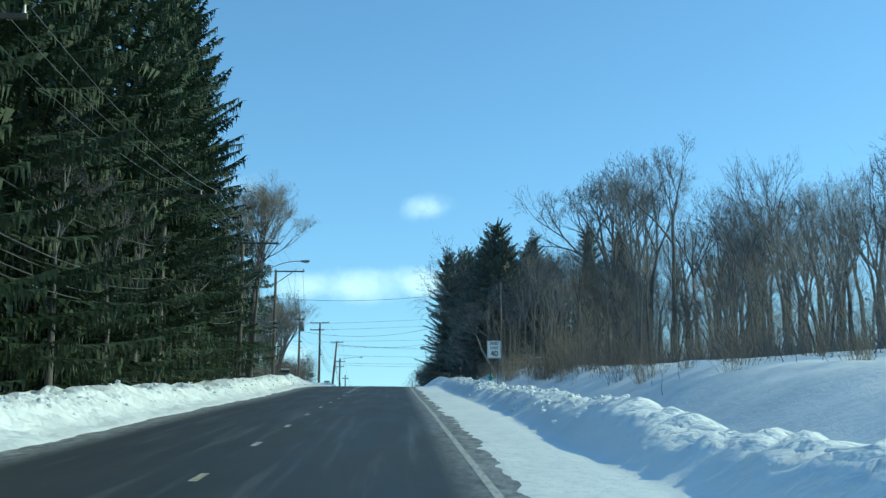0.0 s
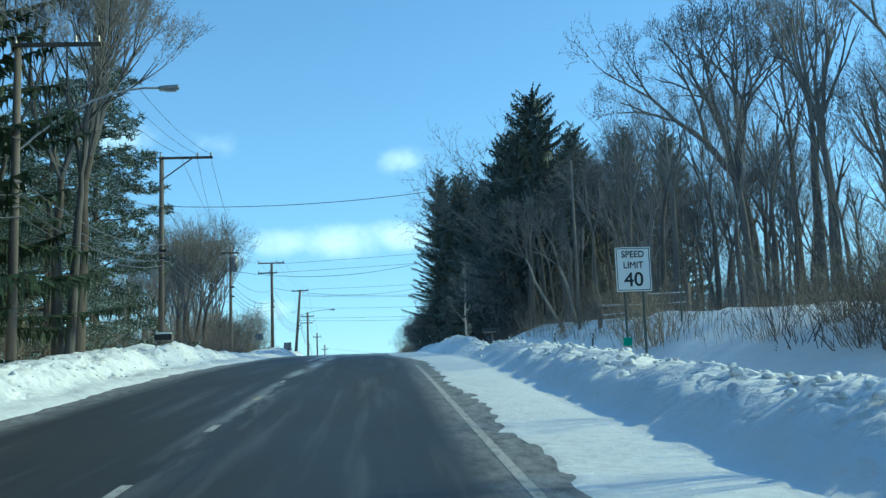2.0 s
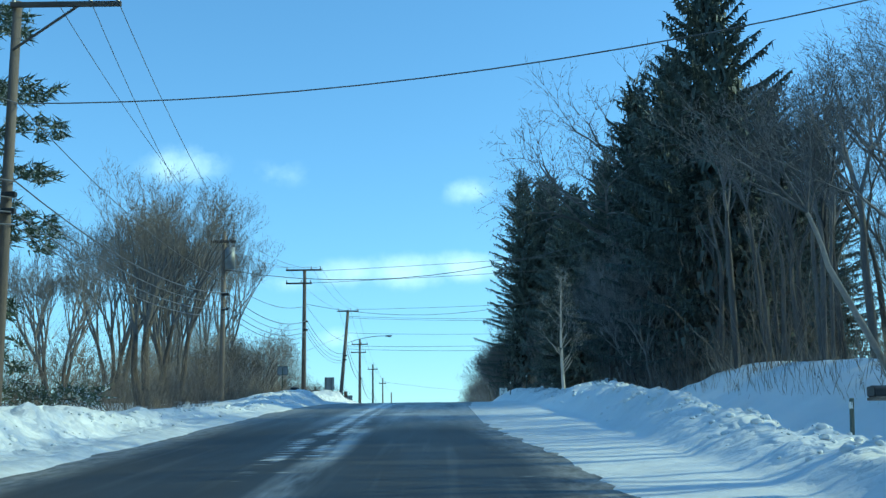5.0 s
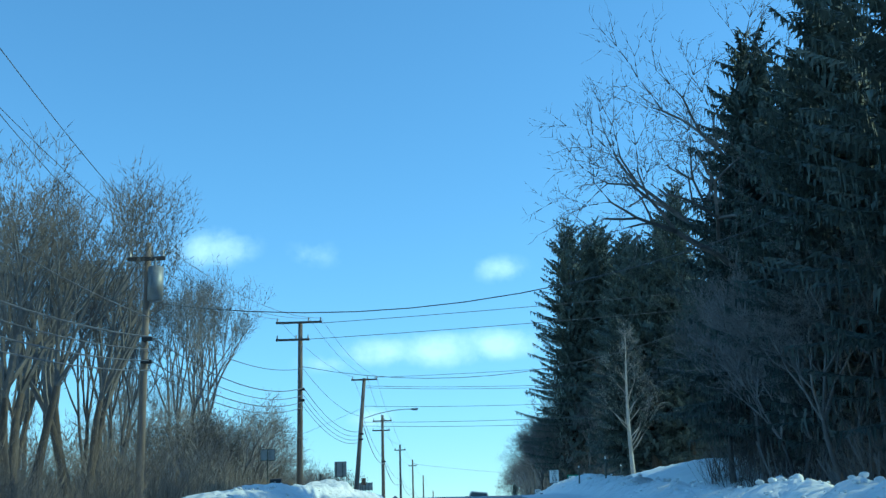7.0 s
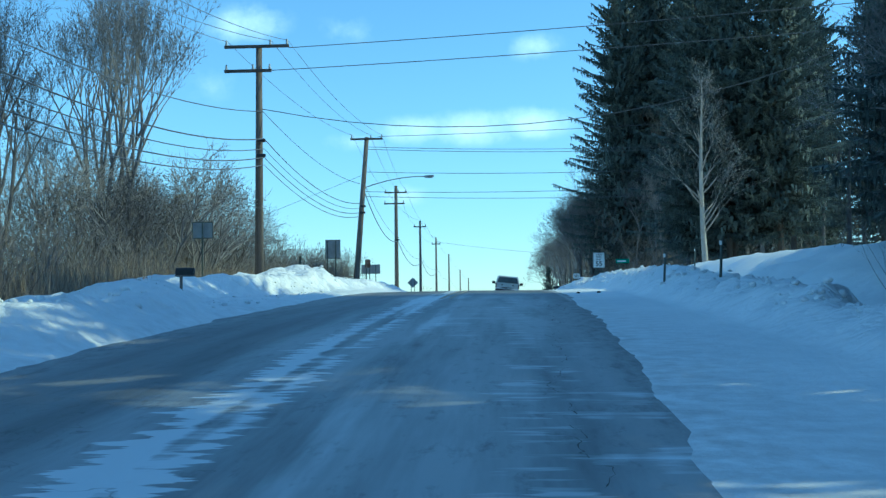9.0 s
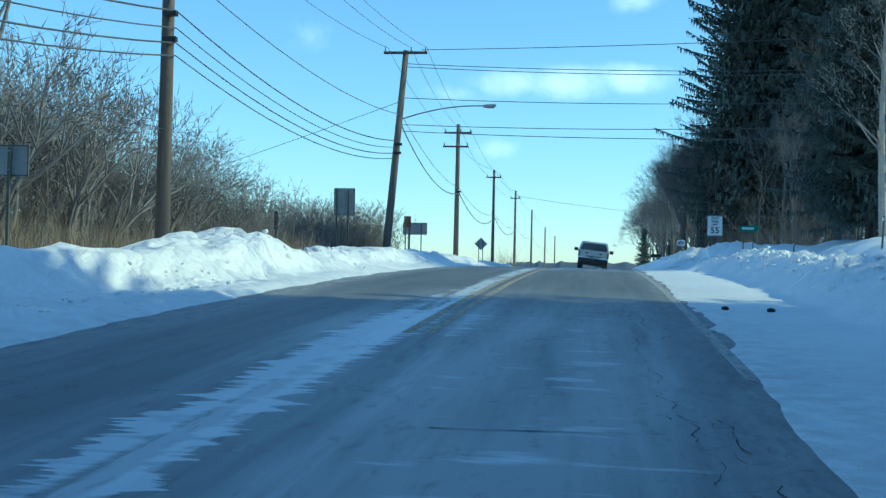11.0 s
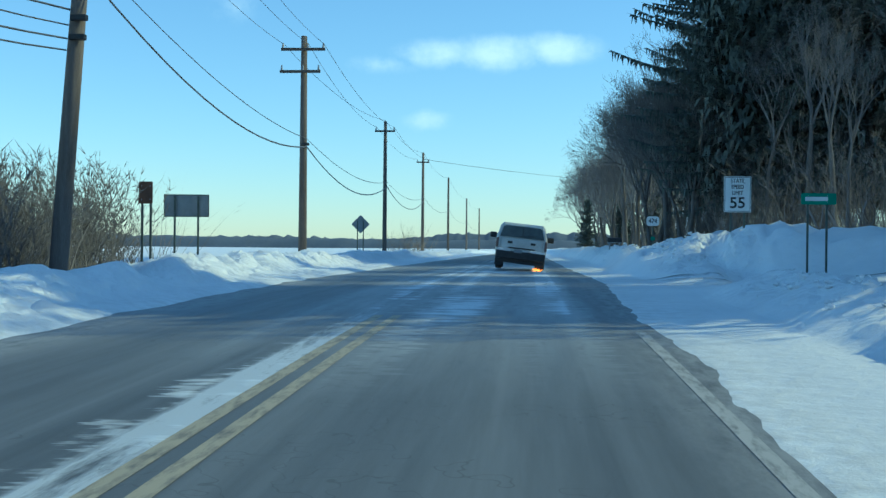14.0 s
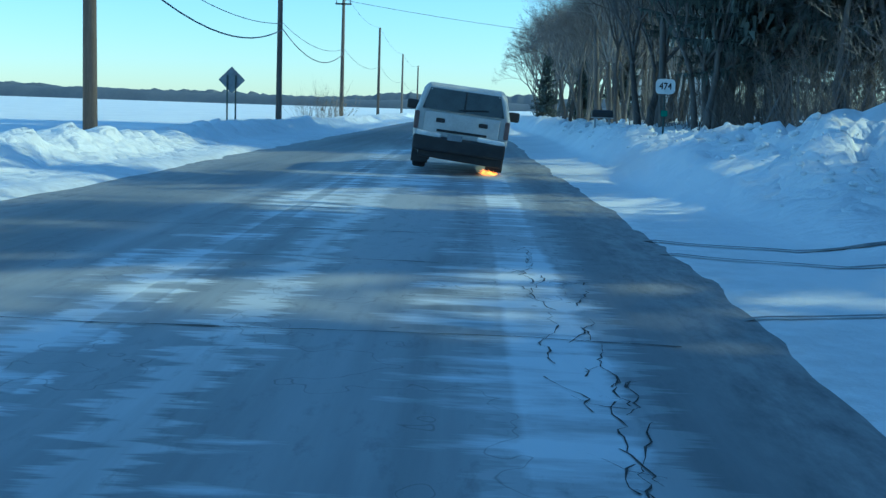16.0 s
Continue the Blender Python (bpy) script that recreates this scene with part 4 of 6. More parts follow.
DARKS = [spruce_meshes(41, 17, 5.0, DARK_PINE, power=0.6, clear=0.09, per=12, inner=30), spruce_meshes(42, 19, 5.4, DARK_PINE, ragged=0.45, clear=0.09, power=0.7, per=12, inner=30), spruce_meshes(43, 9, 2.4, DARK_PINE),
         spruce_meshes(44, 30, 6.6, DARK_PINE, spacing=0.62, ragged=0.5, step=0.24, clear=0.1, power=0.55, per=13, inner=34), spruce_meshes(45, 26, 6.4, DARK_PINE, spacing=0.62, ragged=0.55, step=0.24, clear=0.12, power=0.52, per=13, inner=34)]
PINES = [pine_meshes(51, 15, 5.0, airy=1.2), pine_meshes(52, 12, 4.6, airy=1.15), pine_meshes(53, 14, 4.2, DARK_PINE, 0.2)]
SHRUBS = [shrub_mesh(61, 2.6, 2.4, 38, BRUSH), shrub_mesh(62, 3.4, 2.8, 34, BRUSH), shrub_mesh(63, 1.5, 2.0, 45, DRY), shrub_mesh(64, 4.4, 3.0, 30, BRUSH)]
TREE_SEED = random.Random(5)


def plant(kind, name, x, y, scale=1.0, label="", group="", turn=None, lift=0.0, category="tree", lean=0.0):
    at = (x, y, float(ground_z(x, y)) + lift)
    ob = thing(name, label, category, group)
    for me in kind[0] if isinstance(kind[0], list) else kind[0:1]:
        linked("trunk", me, ob)
    linked("crown", kind[1], ob)
    w = TREE_SEED.uniform(0, 6.283) if turn is None else turn
    ob.matrix_basis = Matrix.LocRotScale(at, Euler((lean * math.cos(w), lean * math.sin(w), w)), (scale, scale, scale * TREE_SEED.uniform(0.93, 1.07)))
    return ob


def bush(k, x, y, scale=1.0, label="", group="", category="shrub"):
    ob = thing("shrub", label, category, group)
    linked("crown", SHRUBS[k], ob)
    ob.matrix_basis = Matrix.LocRotScale((x, y, float(ground_z(x, y))), Euler((0, 0, TREE_SEED.uniform(0, 6.283))), (scale,) * 3)
    return ob


# dense spruce stand on the left at the start
for k, (x, y, s) in enumerate(((-12.5, 6, 1.12), (-12.8, 12, 1.2), (-12.2, 18, 1.16), (-12.6, 24, 1.16), (-12.3, 30, 1.14), (-12.0, 35.5, 1.12), (-12.4, 41, 1.1), (-13.6, 46.0, 1.3), (-14.4, 51.5, 1.3), (-14.7, 57.5, 1.35), (-15.3, 63.0, 1.35), (-18, 50, 0.95),
                               (-17, 8, 1.1), (-17, 15, 1.1), (-16.5, 22, 1.05), (-17, 29, 1.05), (-16.5, 36, 1.0), (-17, 43, 0.95), (-12.5, -1, 1.0), (-12.6, -8, 1.0), (-17, 1, 1.1), (-22, 18, 1.1), (-22, 30, 1.1), (-21, 39, 1.05))):
    plant(SPRUCES[3 if x < -16 else 1 if y > 44 else k % 3], "spruce", x, y, s, "tall dense dark green spruce beside the snowbank", "spruces in the roadside stand")
for k, (x, y) in enumerate(((-10.2, 21), (-10.4, 27), (-10.0, 38), (-10.3, 15))):
    plant(BARE[k % 2], "dead_tree", x, y, 0.55, "thin pale dead tree before the spruces", "thin dead trees")
# bare maple, pines and clumps further up on the left
plant(TWIN_MAPLE, "maple", -11.2, 68.0, 1.14, "big twin-trunked bare maple behind the snowbank", turn=0.2)
plant(BARE[1], "bare_tree", -10.4, 65, 0.8, "bare grey tree at the edge of the spruces", "bare trees in the yard")
plant(BARE[3], "bare_tree", -13.5, 65.5, 0.85, "bare grey tree at the edge of the spruces", "bare trees in the yard")
plant(PINES[0], "white_pine", -14.2, 76, 0.88, "white pine dusted with snow", "white pines by the yard")
plant(PINES[0], "white_pine", -14.6, 86, 1.1, "white pine dusted with snow", "white pines by the yard")
plant(PINES[1], "white_pine", -18.5, 80, 1.1, "white pine dusted with snow", "white pines by the yard")
for k, (x, y, s) in enumerate(((-13.3, 107.8, 1.08), (-13.5, 113.7, 1.08), (-17.5, 117, 0.95), (-15.8, 103, 0.72))):
    plant(VASE[k % 2], "bare_tree", x, y, s, "low-forked grey tree with fine frosted twigs", "bare trees in the roadside clump")
for k, (x, y, s) in enumerate(((-14.8, 118.5, 0.75), (-18.5, 122, 0.8))):
    plant(POPLAR, "bare_tree", x, y, s * 0.9, "bare upright grey tree in a roadside clump", "bare trees in the roadside clump")
for x, y, s in ((-17.5, 130, 0.8), (-18.8, 135, 0.8), (-15.9, 139.8, 0.95), (-17.8, 143.5, 1.02)):
    plant(POPLAR, "poplar", x, y, s, "slender many-stemmed bare poplar behind the brush", "bare poplars behind the brush")
plant(BARE[4], "bare_tree", -19, 141, 0.75, "bare many-stemmed tree behind the brush", "bare trees in the yard")
# brush line on the left
low = random.Random(19)
for k in range(34):
    bush(low.choice((0, 2, 2, 3)), -10.3 - 2.4 * low.random(), 85 + 34 * low.random(), low.uniform(0.32, 0.6), "low tan brush behind the snowbank", "low brush behind the snowbank")
rng = random.Random(8)
for k in range(22):
    bush(rng.choice((0, 1, 3)), -13.5 - 9 * rng.random(), 52 + 60 * rng.random(), rng.uniform(0.6, 1.0), "bare brown brush under the yard trees", "brush under the yard trees")
for x, y, s in ((-22, 70, 0.8), (-24, 78, 0.85), (-23, 88, 0.8), (-21, 95, 0.75), (-25, 100, 0.8), (-20, 62, 0.8), (-26, 110, 0.8), (-17, 96, 0.6)):
    plant(BARE[rng.randrange(5)], "bare_tree", x, y, s, "bare grey tree standing in the yard", "bare trees in the yard")
for k in range(46):
    y = 118 + 42 * rng.random()
    x = -13.2 - 6.5 * rng.random()
    bush(rng.choice((0, 1, 3)), x, y, rng.uniform(0.5, 0.85) * (1.0 if y < 152 else 0.7), "bare grey-brown brush with frosted twigs", "brush along the verge")
for k in range(26):
    bush(0, -12.2 - 3 * rng.random(), 160.5 + 9 * rng.random(), rng.uniform(0.5, 0.8), "low dark bare brush round the leaning pole", "low brush by the pole")
for x, y in ((-13, 176), (-14.5, 178.5), (-12.6, 181), (-11, 246), (-12, 247)):
    bush(1, x, y, 0.7, "sparse bare bush at the field's edge", "bushes by the field")
# wooded slope on the right
woods = []
for y in np.arange(16, 80, 5.6):
    for x in np.arange(18.5, 44, 5.6):
        woods.append((x + rng.uniform(-2.4, 2.4), y + rng.uniform(-2.4, 2.4)))
for y in np.arange(81, 102, 5.4):
    for x in np.arange(14.0, 40, 5.8):
        woods.append((x + rng.uniform(-2, 2), y + rng.uniform(-2, 2)))
for k in range(38):
    woods.append((25.5 + 11 * rng.random(), 58 + 46 * rng.random()))
for k in range(64):
    woods.append((36 + 26 * rng.random(), 30 + 84 * rng.random()))
for x, y in ((12.8, 35.6), (13.4, 41.0)):
    plant(BARE[1], "bare_tree", x, y, 0.42, "slim bare hardwood on the open snowy slope", "bare hardwoods on the slope")
for x, y in woods:
    # the lower slope carries shorter trees towards the road
    high = min(0.58 * (x - 4) - 1.6, 13.5) if y < 80 else 13.5 + 2.0 * float(smooth(x, 34, 46))
    kind = BACK[rng.randrange(3)] if x > 25 else BARE[rng.randrange(5)]
    plant(kind, "bare_tree", x, y, high / 15 * rng.uniform(0.85, 1.15), "bare grey-brown hardwood on the snowy slope", "bare hardwoods on the slope")
for x, y, s in ((11.6, 60.5, 0.5), (12.5, 66.0, 0.62), (11.8, 71.5, 0.6), (13.6, 76.0, 0.72), (12.2, 79.5, 0.7), (15.2, 70.0, 0.7), (16.0, 63.5, 0.6)):
    plant(BARE[(0, 1, 3)[int(y) % 3]], "bare_tree", x, y, s, "slim bare hardwood near the wood's edge", "bare hardwoods on the slope")
for k in range(26):
    plant(BACK[k % 3] if k % 2 else BARE[k % 5], "bare_tree", 17.5 + 2.7 * (k % 6) + rng.uniform(-1, 1), 101 + 5.2 * (k // 6) + rng.uniform(-2, 2), rng.uniform(0.82, 1.02), "bare brown hardwood behind the conifers", "bare hardwoods on the slope")
plant(MAPLE, "maple", 22.0, 90.0, 1.16, "large spreading bare maple on the slope", turn=2.2)
for k, (x, y) in enumerate(((22, 80), (24, 86), (20.5, 75), (25.5, 92), (23, 72))):
    plant(BARE[(1, 3, 0)[k % 3]], "bare_tree", x, y, 1.2, "tall bare hardwood on the snowy slope", "bare hardwoods on the slope")
for k in range(8):
    plant(ROUND[k % 2], "bare_tree", 9.0 + 1.1 * (k % 2) + 0.5 * rng.random(), 106.5 + 2.2 * k, rng.uniform(0.42, 0.62), "small tangled bare tree below the conifers", "tangled trees below the belt")
for k in range(15):
    plant(SLIM[k % 2], "bare_tree", 9.6 + 3.2 * rng.random(), 90.0 + 1.1 * k, rng.uniform(0.6, 0.95), "slim young hardwood at the wood's edge", "slim young hardwoods")
plant(BIG_MAPLE, "maple", 12.0, 121, 0.98, "large spreading bare maple behind the conifers", turn=2.356, lean=0.14)
# conifer belt on the right
for k, (x, y, s) in enumerate(((11.5, 103.6, 1.0), (10.9, 109, 0.86), (11.5, 114, 0.92), (16, 111, 0.8), (15.5, 117, 0.85), (16, 129, 0.85), (21, 130, 0.95),
                               (11.0, 119, 0.95), (12.0, 124, 0.88), (17, 121, 0.95), (13.5, 111.5, 0.8), (13.4, 117, 0.9), (14.5, 122, 0.95), (12.8, 127.5, 0.9), (15, 126, 1.0), (18, 125, 1.0), (14.8, 131, 0.9), (18.3, 133.5, 0.92))):
    plant(DARKS[k % 2], "conifer", x, y, s, "dark tall conifer in the roadside belt", "conifers in the roadside belt")
# the three beyond x 32 are added to keep the side-road mouth in shade
for k, (x, y, s) in enumerate(((15.8, 163.5, 0.72), (29, 186, 0.85), (33, 170, 0.95), (34, 177, 0.95), (39, 172, 1.0),
                               (13.9, 208, 1.22), (10.9, 205, 1.04), (12.6, 214, 0.8), (18.2, 207, 1.0), (15.5, 213, 1.2), (21.5, 204, 1.0), (24, 211, 1.0), (19, 220, 1.0), (14, 223, 0.95), (27, 201, 0.95), (30, 207, 1.0), (17, 203, 1.0))):
    plant(DARKS[3 + k % 2], "conifer", x, y, s, "very tall dark conifer past the clearing", "tall conifers past the clearing")
plant(DARKS[1], "conifer", 12.9, 164.0, 0.98, "very tall dark conifer past the clearing", "tall conifers past the clearing")
plant(DARKS[0], "conifer", 11.6, 166.0, 0.95, "very tall dark conifer past the clearing", "tall conifers past the clearing")
for x, y, s in ((13.4, 165.0, 1.0), (14.5, 178.2, 0.85), (20, 177.5, 0.9)):
    plant(PINES[2], "white_pine", x, y, s, "dark green white pine by the clearing", "white pines by the clearing")
for k, (x, y, s) in enumerate(((7.0, 241, 0.72), (7.6, 235, 0.85), (8.0, 229, 0.9), (8.6, 217, 0.9), (11.5, 229, 1.0), (12, 222, 1.1), (11, 239, 0.9), (8, 247, 0.7),
                               (17, 199, 0.95), (22, 197, 1.0), (27, 196, 1.0), (20, 214, 1.0), (28, 188, 1.0), (15.5, 188.5, 0.7), (24, 178, 0.9), (27, 173, 0.9), (13, 199, 0.75), (14, 202, 1.0), (12.8, 178.5, 0.8), (13.8, 178.5, 0.45), (12.2, 189, 0.5), (13, 194, 0.6), (16.5, 192, 0.7), (11.4, 201, 0.6), (22, 189, 0.9), (9.6, 210, 0.8), (10.6, 212, 1.0))):
    plant(BACK[k % 3] if x > 14 else BARE[k % 5], "bare_tree", x, y, s, "bare brown hardwood at the wood's edge", "bare hardwoods past the side road")
for k in range(22):
    y = 206 + 4.6 * k
    plant(ROUND[k % 2], "bare_tree", 8.2 + 1.3 * (k % 3) - 0.3 * (y > 240), y, rng.uniform(0.78, 1.02), "bushy bare hardwood at the wood's edge", "bare hardwoods past the side road")
for k in range(10):
    plant(ROUND[k % 2], "bare_tree", 13 + 2.2 * (k % 3), 250 + 6 * k, rng.uniform(0.9, 1.15), "bushy bare hardwood at the wood's edge", "bare hardwoods past the side road")
plant(DARKS[2], "conifer", 4.9, 243, 0.5, "small dark conifer by the far yard", "small conifers by the far yard")
bush(2, -10.4, 250, 1.0, "orange-twigged bush on the field's edge")
for k, (x, y, s) in enumerate(((9.2, 262, 0.62), (10.5, 270, 0.8), (12, 256, 0.9))):
    plant(DARKS[2], "conifer", x, y, s, "small dark conifer by the far yard", "small conifers by the far yard")
plant(PALE, "bare_tree", 10.7, 159.5, 1.0, "pale sunlit bare tree before the conifers", turn=1.0)
plant(SLANT, "bare_tree", 9.4, 80, 1.0, "pale slanting bare tree at the wood's edge", lean=0.4, turn=2.6)
for k in range(18):
    y = 137 + 21 * (k + 0.5) / 18
    plant(THICKET[k % 3], "thorn_tree", -13.7 - 2.2 * (k % 3) - rng.random(), y, (1.25 - 0.026 * (y - 137)) * rng.uniform(0.85, 1.05), "low crooked many-stemmed tree with frosted twigs", "frosted thicket along the verge")
slope = random.Random(77)
for k in range(24):
    bush(slope.choice((0, 1, 2)), 8.6 + 6.5 * slope.random(), 4 + 42 * slope.random(), slope.uniform(0.25, 0.6), "tangled brown underbrush in the snow", "underbrush on the slope")
for k in range(46):
    y = 30 + 70 * rng.random()
    x = 9.6 + 14 * rng.random() ** 1.5
    bush(rng.choice((0, 1, 2, 2, 3)), x, y, rng.uniform(0.5, 0.95), "tangled brown underbrush in the snow", "underbrush on the slope")
for k in range(40):
    y = 98 + 24 * rng.random() if k < 18 else 184 + 40 * rng.random()
    x = 8.6 + 5 * rng.random()
    bush(rng.choice((0, 1, 3)), x, y, rng.uniform(0.45, 0.85), "tangled brown underbrush below the trees", "underbrush below the belt")
for x, y, s in ((9.0, 43.6, 0.55), (9.5, 44.6, 0.62), (8.8, 45.2, 0.5), (10.2, 46.5, 0.6), (8.6, 49.5, 0.5), (8.2, 57.5, 0.9), (8.0, 60, 0.8)):
    bush(0 if y < 52 else 2, x, y, s, "bare bush in the snow near the speed sign", "bushes near the speed sign")


def dry_grass():
    """Tall straw-coloured grass between the left bank and the brush."""
    rg = random.Random(17)
    cards = []
    for _ in range(12000):
        y = 112 + 48 * rg.random()
        x = -10.9 - 3.6 * rg.random() ** 0.8
        h = rg.uniform(0.35, 1.1) * (0.6 + 0.8 * float(value_noise(np.array(x * 0.6), np.array(y * 0.4), 4)))
        d = Vector((rg.uniform(-0.35, 0.35), rg.uniform(-0.35, 0.35), 1)).normalized()
        cards.append((Vector((x, y, 0)), d, Vector((rg.uniform(-1, 1), rg.uniform(-1, 1), 0)).normalized(), h, 0.022))
    for _ in range(1500):
        y = 50 + 48 * rg.random()
        x = 8.2 + 5 * rg.random() ** 1.4
        d = Vector((rg.uniform(-0.4, 0.4), rg.uniform(-0.4, 0.4), 1)).normalized()
        cards.append((Vector((x, y, 0)), d, Vector((rg.uniform(-1, 1), rg.uniform(-1, 1), 0)).normalized(), rg.uniform(0.3, 0.8), 0.018))
    px, py = np.array([c[0].x for c in cards]), np.array([c[0].y for c in cards])
    for c, z in zip(cards, ground_z(px, py)):
        c[0].z = float(z) - 0.05
    v, f = leaf_cards(cards)
    tagged(mesh_object("dry_grass", v, f, DRY), "tall straw-coloured dead grass standing in the snow", "grass", kind="stuff")


dry_grass()


def thicket_stuff(name, label, x0, x1, y0, y1, count, low, high, mat, seed, thin=1.0):
    """A tangle of thin leaning saplings and switches."""
    rg = random.Random(seed)
    spots = [(x0 + (x1 - x0) * rg.random() ** thin, y0 + (y1 - y0) * rg.random()) for _ in range(count)]
    zs = ground_z(np.array([q[0] for q in spots]), np.array([q[1] for q in spots]))
    segs = []
    for (x, y), z in zip(spots, zs):
        h = low + (high - low) * rg.random() ** 1.7
        p, d = Vector((x, y, float(z) - 0.1)), Vector((rg.gauss(0, 0.36), rg.gauss(0, 0.36), 1)).normalized()
        rad = 0.008 + 0.006 * h * rg.random()
        for k in range(3):
            q = p + d * h / 3
            segs.append((p, q, rad * (1.1 - k * 0.3), rad * (0.8 - k * 0.3), 3 if k == 0 else 1))
            for _ in range(3 if k else 1):
                e = (d + Vector((rg.gauss(0, 0.5), rg.gauss(0, 0.5), rg.uniform(-0.1, 0.4)))).normalized()
                m = q + e * h * rg.uniform(0.1, 0.28)
                segs.append((q, m, 0.011, 0.006, 1))
                for _ in range(2):
                    g = (e + Vector((rg.gauss(0, 0.5), rg.gauss(0, 0.5), rg.gauss(0, 0.4)))).normalized()
                    segs.append((m, m + g * h * rg.uniform(0.06, 0.16), 0.010, 0.005, 1))
            p, d = q, (d + Vector((rg.gauss(0, 0.16), rg.gauss(0, 0.16), 0.05))).normalized()
    v, f = tubes(segs)
    tagged(mesh_object(name, v, f, mat), label, "brush", kind="stuff")


thicket_stuff("undergrowth", "tangled bare saplings among the hardwoods on the slope", 15.0, 38, 12, 101, 3800, 0.8, 5.8, TWIG, 31, 0.9)
thicket_stuff("undergrowth", "tangled bare saplings deep in the hardwoods", 34, 62, 20, 112, 1500, 1.5, 6.5, TWIG, 43)
thicket_stuff("undergrowth", "tangled bare saplings at the foot of the conifers", 8.6, 13, 103, 122, 700, 0.8, 6.0, TWIG, 32)
thicket_stuff("undergrowth", "tangled bare saplings in the woods past the side road", 9.8, 26, 181, 236, 1200, 0.6, 5.0, TWIG, 33, 1.1)
thicket_stuff("undergrowth", "sparse bare switches poking through the snow on the slope", 8.2, 15, 14, 82, 300, 0.2, 1.0, TWIG, 37)
thicket_stuff("undergrowth", "tangled bare saplings behind the conifer belt", 10.5, 24, 123, 134, 420, 0.8, 4.0, TWIG, 40)
thicket_stuff("undergrowth", "tangled bare saplings on the open snowy slope", 11, 22, 2, 52, 260, 0.4, 2.6, TWIG, 41)
thicket_stuff("undergrowth", "dark bare bush clump in the snow below the slope", 8.4, 10.4, 42, 50, 240, 0.6, 2.0, TWIG, 35)
thicket_stuff("undergrowth", "dense dark bare bushes beside the leaning pole", -13.8, -10.7, 166.5, 174.5, 1100, 0.8, 2.6, TWIG, 39)
thicket_stuff("undergrowth", "dense dark bare brush round the leaning pole", -19, -12.0, 154, 171, 2600, 0.7, 2.7, TWIG, 36)
thicket_stuff("undergrowth", "tangled bare saplings at the foot of the tall conifers", 8.4, 20, 196, 228, 700, 1.0, 6.5, TWIG, 38)
thicket_stuff("undergrowth", "dense tangled grey-brown brush behind the dead grass", -19, -12.6, 112, 156, 2400, 0.6, 2.4, FROSTED, 42)
thicket_stuff("undergrowth", "tangled bare saplings under the yard trees", -21, -12.3, 58, 125, 1000, 0.8, 3.6, BRUSH, 34)


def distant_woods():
    """Far wooded ridges beyond the fields, coloured with the haze of the air between."""
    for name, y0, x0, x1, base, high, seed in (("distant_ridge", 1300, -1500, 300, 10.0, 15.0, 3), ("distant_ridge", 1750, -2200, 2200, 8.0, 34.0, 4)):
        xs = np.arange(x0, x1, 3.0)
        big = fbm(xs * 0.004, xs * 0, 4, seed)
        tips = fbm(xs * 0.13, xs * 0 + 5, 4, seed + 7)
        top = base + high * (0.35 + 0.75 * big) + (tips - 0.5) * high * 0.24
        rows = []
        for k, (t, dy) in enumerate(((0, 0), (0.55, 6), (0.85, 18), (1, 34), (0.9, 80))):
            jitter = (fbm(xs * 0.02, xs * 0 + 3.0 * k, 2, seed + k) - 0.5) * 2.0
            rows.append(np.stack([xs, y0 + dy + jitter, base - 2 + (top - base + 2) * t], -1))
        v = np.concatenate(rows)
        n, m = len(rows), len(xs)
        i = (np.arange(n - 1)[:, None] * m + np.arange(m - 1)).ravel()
        tagged(mesh_object(name, v, np.stack([i, i + 1, i + m + 1, i + m], -1), FAR_WOOD, smooth_shade=True), "wooded ridge in painted blue-grey haze far beyond the snowy fields", "wooded ridge", kind="stuff")


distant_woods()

# ---- things ----
def part(name, bm, mat, parent, label="", smooth_shade=False):
    me = bpy.data.meshes.new(name)
    bm.to_mesh(me)
    bm.free()
    me.materials.append(mat)
    if smooth_shade:
        me.polygons.foreach_set("use_smooth", [True] * len(me.polygons))
    ob = new(name, me)
    ob.parent = parent
    return tagged(ob, label)


def block(size, at=(0, 0, 0), bevel=0.0, rot=None, segments=2):
    bm = bmesh.new()
    bmesh.ops.create_cube(bm, size=1.0)
    bmesh.ops.scale(bm, vec=size, verts=bm.verts)
    if bevel:
        bmesh.ops.bevel(bm, geom=list(bm.edges), offset=bevel, segments=segments, affect="EDGES", profile=0.6)
    m = Matrix.Translation(at)
    if rot:
        m = m @ Euler([radians(a) for a in rot]).to_matrix().to_4x4()
    bmesh.ops.transform(bm, matrix=m, verts=bm.verts)
    return bm


def rod(a, b, r, r2=None, n=8):
    a, b = Vector(a), Vector(b)
    bm = bmesh.new()
    bmesh.ops.create_cone(bm, cap_ends=True, segments=n, radius1=r, radius2=r if r2 is None else r2, depth=(b - a).length)
    q = Vector((0, 0, 1)).rotation_difference((b - a).normalized())
    bmesh.ops.transform(bm, matrix=Matrix.Translation((a + b) / 2) @ q.to_matrix().to_4x4(), verts=bm.verts)
    return bm


